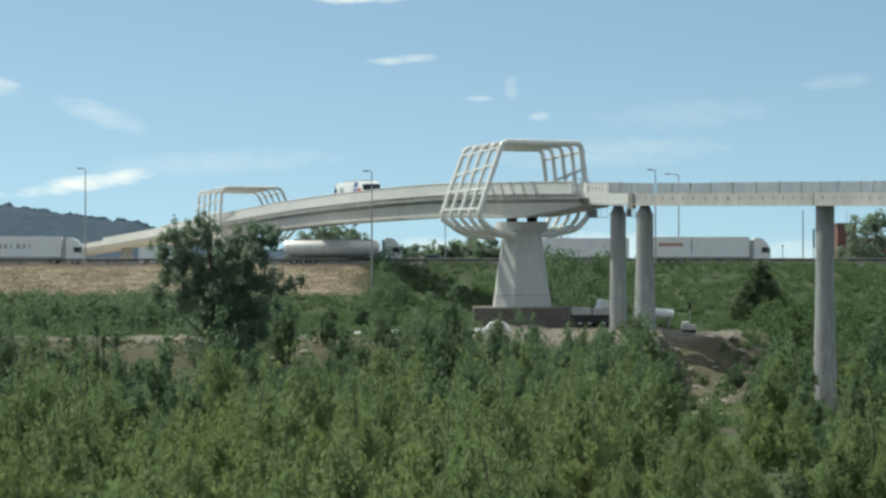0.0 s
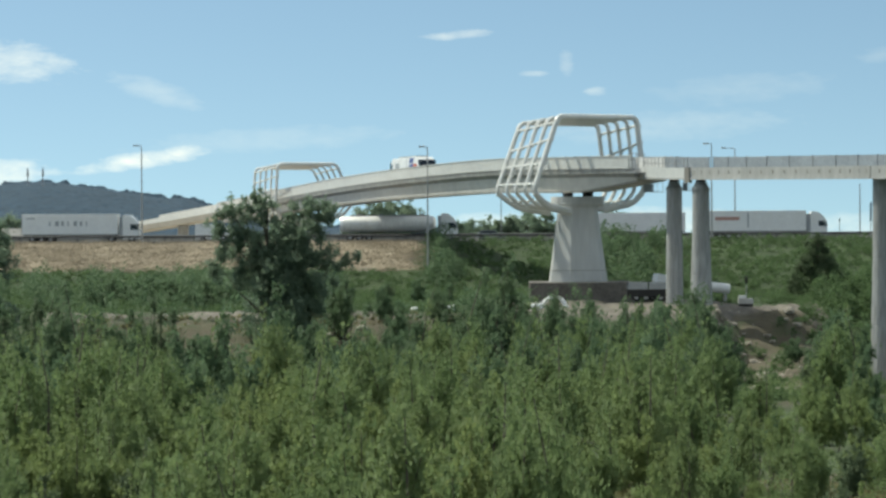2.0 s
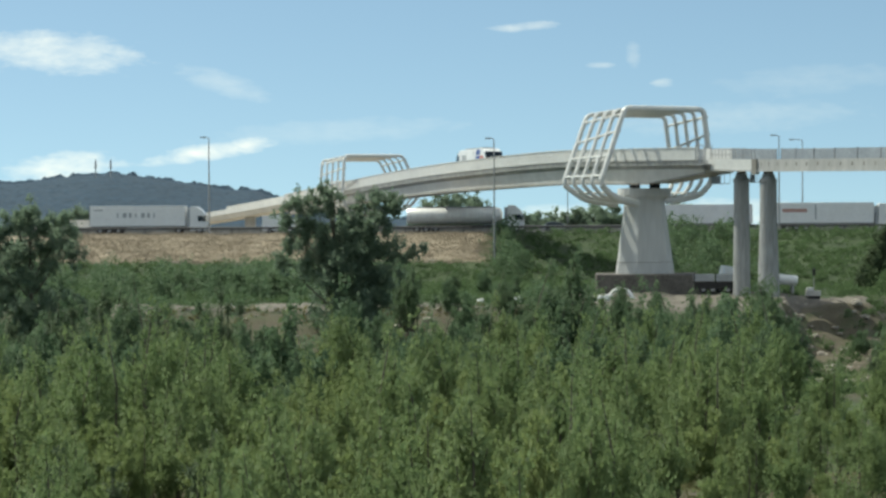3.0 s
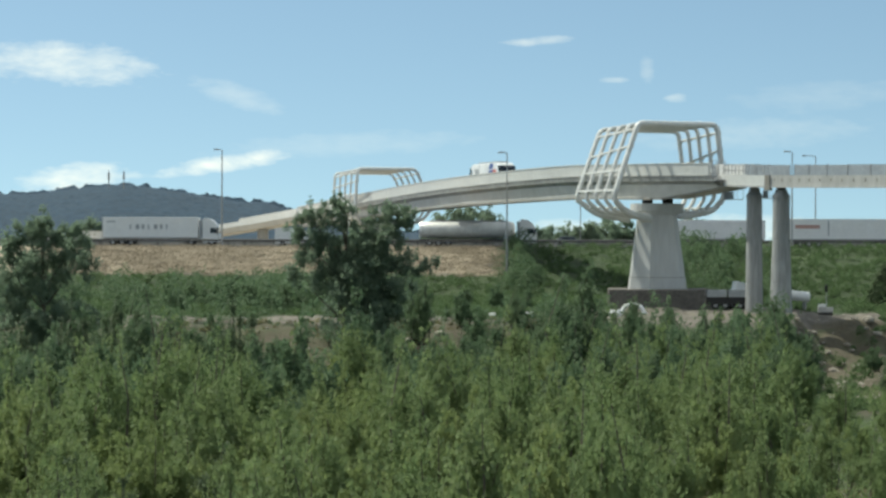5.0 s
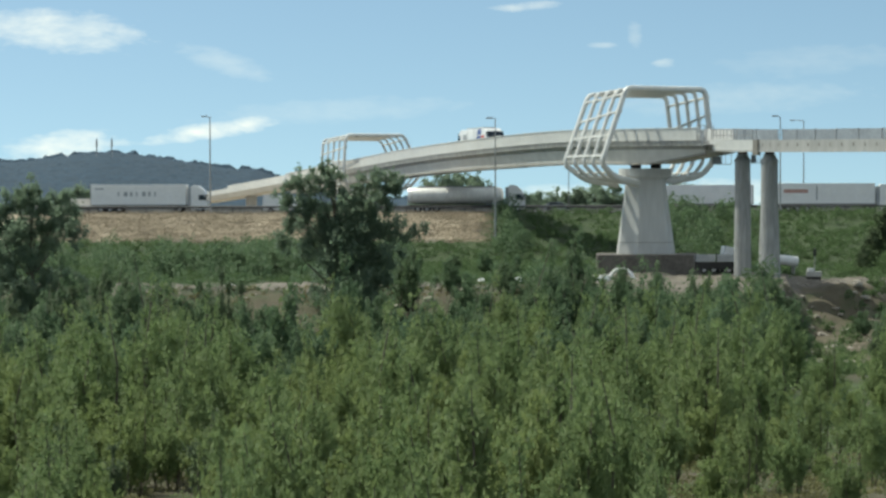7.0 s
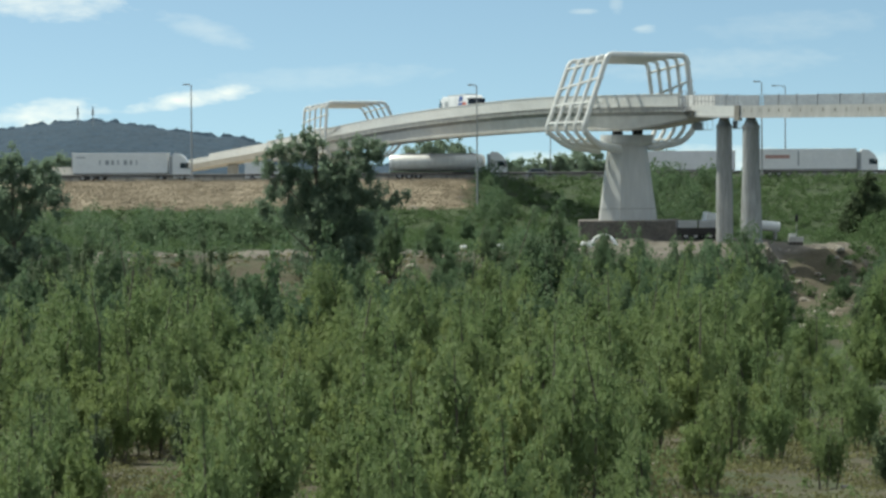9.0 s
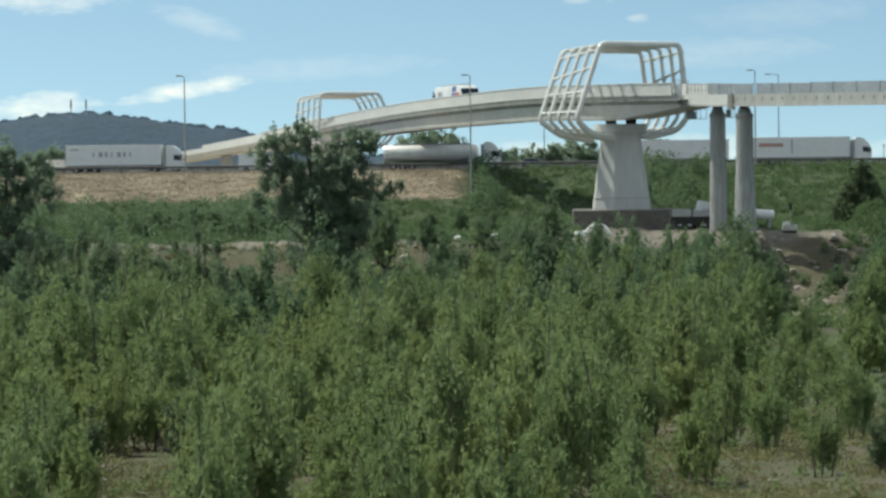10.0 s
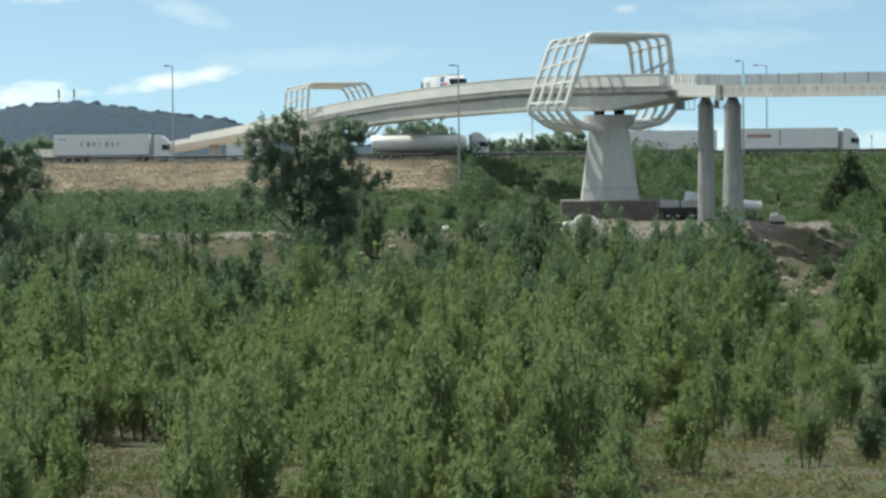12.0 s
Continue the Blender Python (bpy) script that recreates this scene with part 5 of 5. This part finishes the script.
def sack(px, y, sx, sz, seed, label="white bulk sack lying on the dirt"):
    r = np.random.default_rng(seed)
    bm = bmesh.new()
    bmesh.ops.create_icosphere(bm, subdivisions=3, radius=1.0)
    for v in bm.verts:
        k = 1 + 0.13 * math.sin(v.co.x * 5 + seed) * math.cos(v.co.z * 4 + v.co.y * 3)
        v.co = Vector((max(-0.8, min(0.8, v.co.x)) * sx * k, v.co.y * sx * 0.6 * k, (max(-0.75, min(0.8, v.co.z)) + 0.7) * sz * k))
    ob = part("bulk_sack", bm, WHITE_PAINT, smooth=True)
    ob.matrix_basis = pose(px, y, on_ground(px, y, -0.05))
    tagged(ob, label, "sack", "white sacks")


sack(3.81, 300.00, 1.1, 0.55, 1)
sack(-5.51, 297.00, 0.95, 0.4, 2)
sack(-9.25, 296.00, 0.5, 0.35, 3)
sack(-35.70, 289.00, 0.22, 0.2, 4, "small white sack lying on the path")


def site_trailer():
    x, y = 17.04, 311.00
    ob = tagged(empty("site_trailer", pose(x, y, on_ground(x, y))), "dark site trailer with grey side boards", "trailer")
    part("bed", box_bm(-2.4, 2.4, -1.1, 1.1, 0.5, 1.35, 0.05), RUBBER, ob, "black trailer bed")
    for x0, x1 in ((-2.4, -0.12), (0.12, 2.4)):
        part("side_board", box_bm(x0, x1, -1.16, -1.08, 1.36, 2.15, 0.03), GREY_PAINT, ob)
        part("side_board", box_bm(x0, x1, 1.08, 1.16, 1.36, 2.15, 0.03), GREY_PAINT, ob)
    for xx in (-2.45, -0.05, 2.35):
        part("stake", box_bm(xx, xx + 0.1, -1.2, -1.1, 0.6, 2.35), RUBBER, ob)
    for xx in (-1.4, -0.3, 1.4):
        wheel(ob, xx, -0.9, 0.45, 0.3)
        wheel(ob, xx, 0.9, 0.45, 0.3)


site_trailer()


def site_dumper():
    x, y = 19.01, 318.00
    ob = tagged(empty("dumper", pose(x, y, on_ground(x, y), 0, 0, 15)), "small white site dumper with a tilted skip", "dumper")
    part("skip", prism_bm([(-1.0, 1.9), (1.0, 1.9), (1.15, 3.2), (0.5, 3.0), (-0.7, 3.3)], -0.9, 0.9, bevel=0.05), WHITE_PAINT, ob)
    part("body", box_bm(-1.1, 1.3, -0.8, 0.8, 0.6, 1.88, 0.06), DARK_PAINT, ob)
    for xx in (-0.8, 0.9):
        wheel(ob, xx, -0.85, 0.5, 0.35)
        wheel(ob, xx, 0.85, 0.5, 0.35)


site_dumper()


def water_tank():
    x, y = 25.44, 318.00
    ob = tagged(empty("water_tank", pose(x, y, on_ground(x, y), 0, 0, 12)), "white horizontal water tank on a frame", "tank")
    part("vessel", cyl_bm((-1.5, 0, 1.75), (1.5, 0, 1.45), 0.6, 0.58, 20), WHITE_PAINT, ob, smooth=False)
    for xx in (-1.0, 1.0):
        part("cradle", box_bm(xx - 0.1, xx + 0.1, -0.5, 0.5, 0, 1.0), STEEL_GREY, ob)


water_tank()


def light_trailer():
    x, y = 28.45, 314.00
    ob = tagged(empty("signal_trailer", pose(x, y, on_ground(x, y))), "small white site box with a dark signal head on a mast", "signal")
    part("box", box_bm(-0.85, 0.85, -0.5, 0.5, 0.35, 0.95, 0.04), CONCRETE_PALE, ob)
    part("lid", box_bm(-0.75, 0.0, -0.45, 0.45, 0.96, 1.3, 0.04), WHITE_PAINT, ob)
    part("base", box_bm(-0.8, 0.8, -0.45, 0.45, 0, 0.34), RUBBER, ob)
    part("mast", tube_bm([(0.1, 0, 0.9), (0.1, 0, 3.6)], 0.06, 0.05, 6), STEEL_GREY, ob)
    part("signal_head", box_bm(-0.08, 0.28, -0.15, 0.15, 2.7, 3.5, 0.05), RUBBER, ob)


light_trailer()


def basket(px, y, z, w):
    ob = tagged(empty("inspection_basket", pose(px, y, z)), "small grey inspection basket under the deck", "platform", "inspection baskets")
    part("floor_plate", box_bm(-w, w, -0.6, 0.6, 0, 0.06), STEEL_GREY, ob)
    part("box", box_bm(-w, -w * 0.1, -0.5, 0.5, 0.07, 0.9, 0.03), BARRIER, ob)
    for xx in (-w, -w * 0.3, w * 0.35, w - 0.05):
        part("bar", box_bm(xx, xx + 0.05, -0.6, -0.55, 0.06, 1.15), STEEL_GREY, ob)
    part("hand_rail", box_bm(-w, w, -0.6, -0.55, 1.15, 1.2), STEEL_GREY, ob)
    part("hanger", box_bm(-0.05, 0.05, -0.05, 0.05, 0.06, 1.6), STEEL_GREY, ob)


basket(17.75, 312, 19.29, 1.1)
basket(21.23, 306, 19.34, 0.5)
joint_post = part("expansion_joint", sweep_bm([(1.5, -2.9), (1.95, -2.9), (1.95, -1.2), (1.5, -1.2)], 2.985, 3.03, 0.02), CONCRETE_DARK)
tagged(joint_post, "dark expansion joint block between two guideway spans", "joint")


# ---- stones on the bank and the bed ----
def stone_mesh(seed):
    r = np.random.default_rng(seed)
    bm = bmesh.new()
    bmesh.ops.create_icosphere(bm, subdivisions=1, radius=1.0)
    for v in bm.verts:
        v.co *= float(r.uniform(0.7, 1.25))
        v.co.z *= 0.6
    me = bpy.data.meshes.new("boulder")
    bm.to_mesh(me)
    bm.free()
    me.materials.append(STONE)
    return me


shapes = [stone_mesh(i) for i in range(6)]
r = np.random.default_rng(4)
for i in range(290):
    if i < 50:
        x, y = r.uniform(-36, -8), r.uniform(266, 283)
    elif i < 240:
        y = r.uniform(238, 309)
        x = y * r.uniform(0.08, 0.116)
    else:
        x, y = r.uniform(-22, 23), r.uniform(120, 146)
    ob = new("boulder", shapes[i % 6])
    k = float(r.uniform(0.1, 0.26) if i >= 240 else min(0.7, r.exponential(0.2) + 0.12))
    ob.matrix_basis = pose(x, y, on_ground(x, y, 0.1 * k), 0, 0, r.uniform(0, 360)) @ Matrix.Diagonal((k * 1.2, k, k, 1))
    tagged(ob, "pale rough rubble stone lying on the bank" if i < 240 else "small pale stone on the river bed", "stone", "rubble stones")
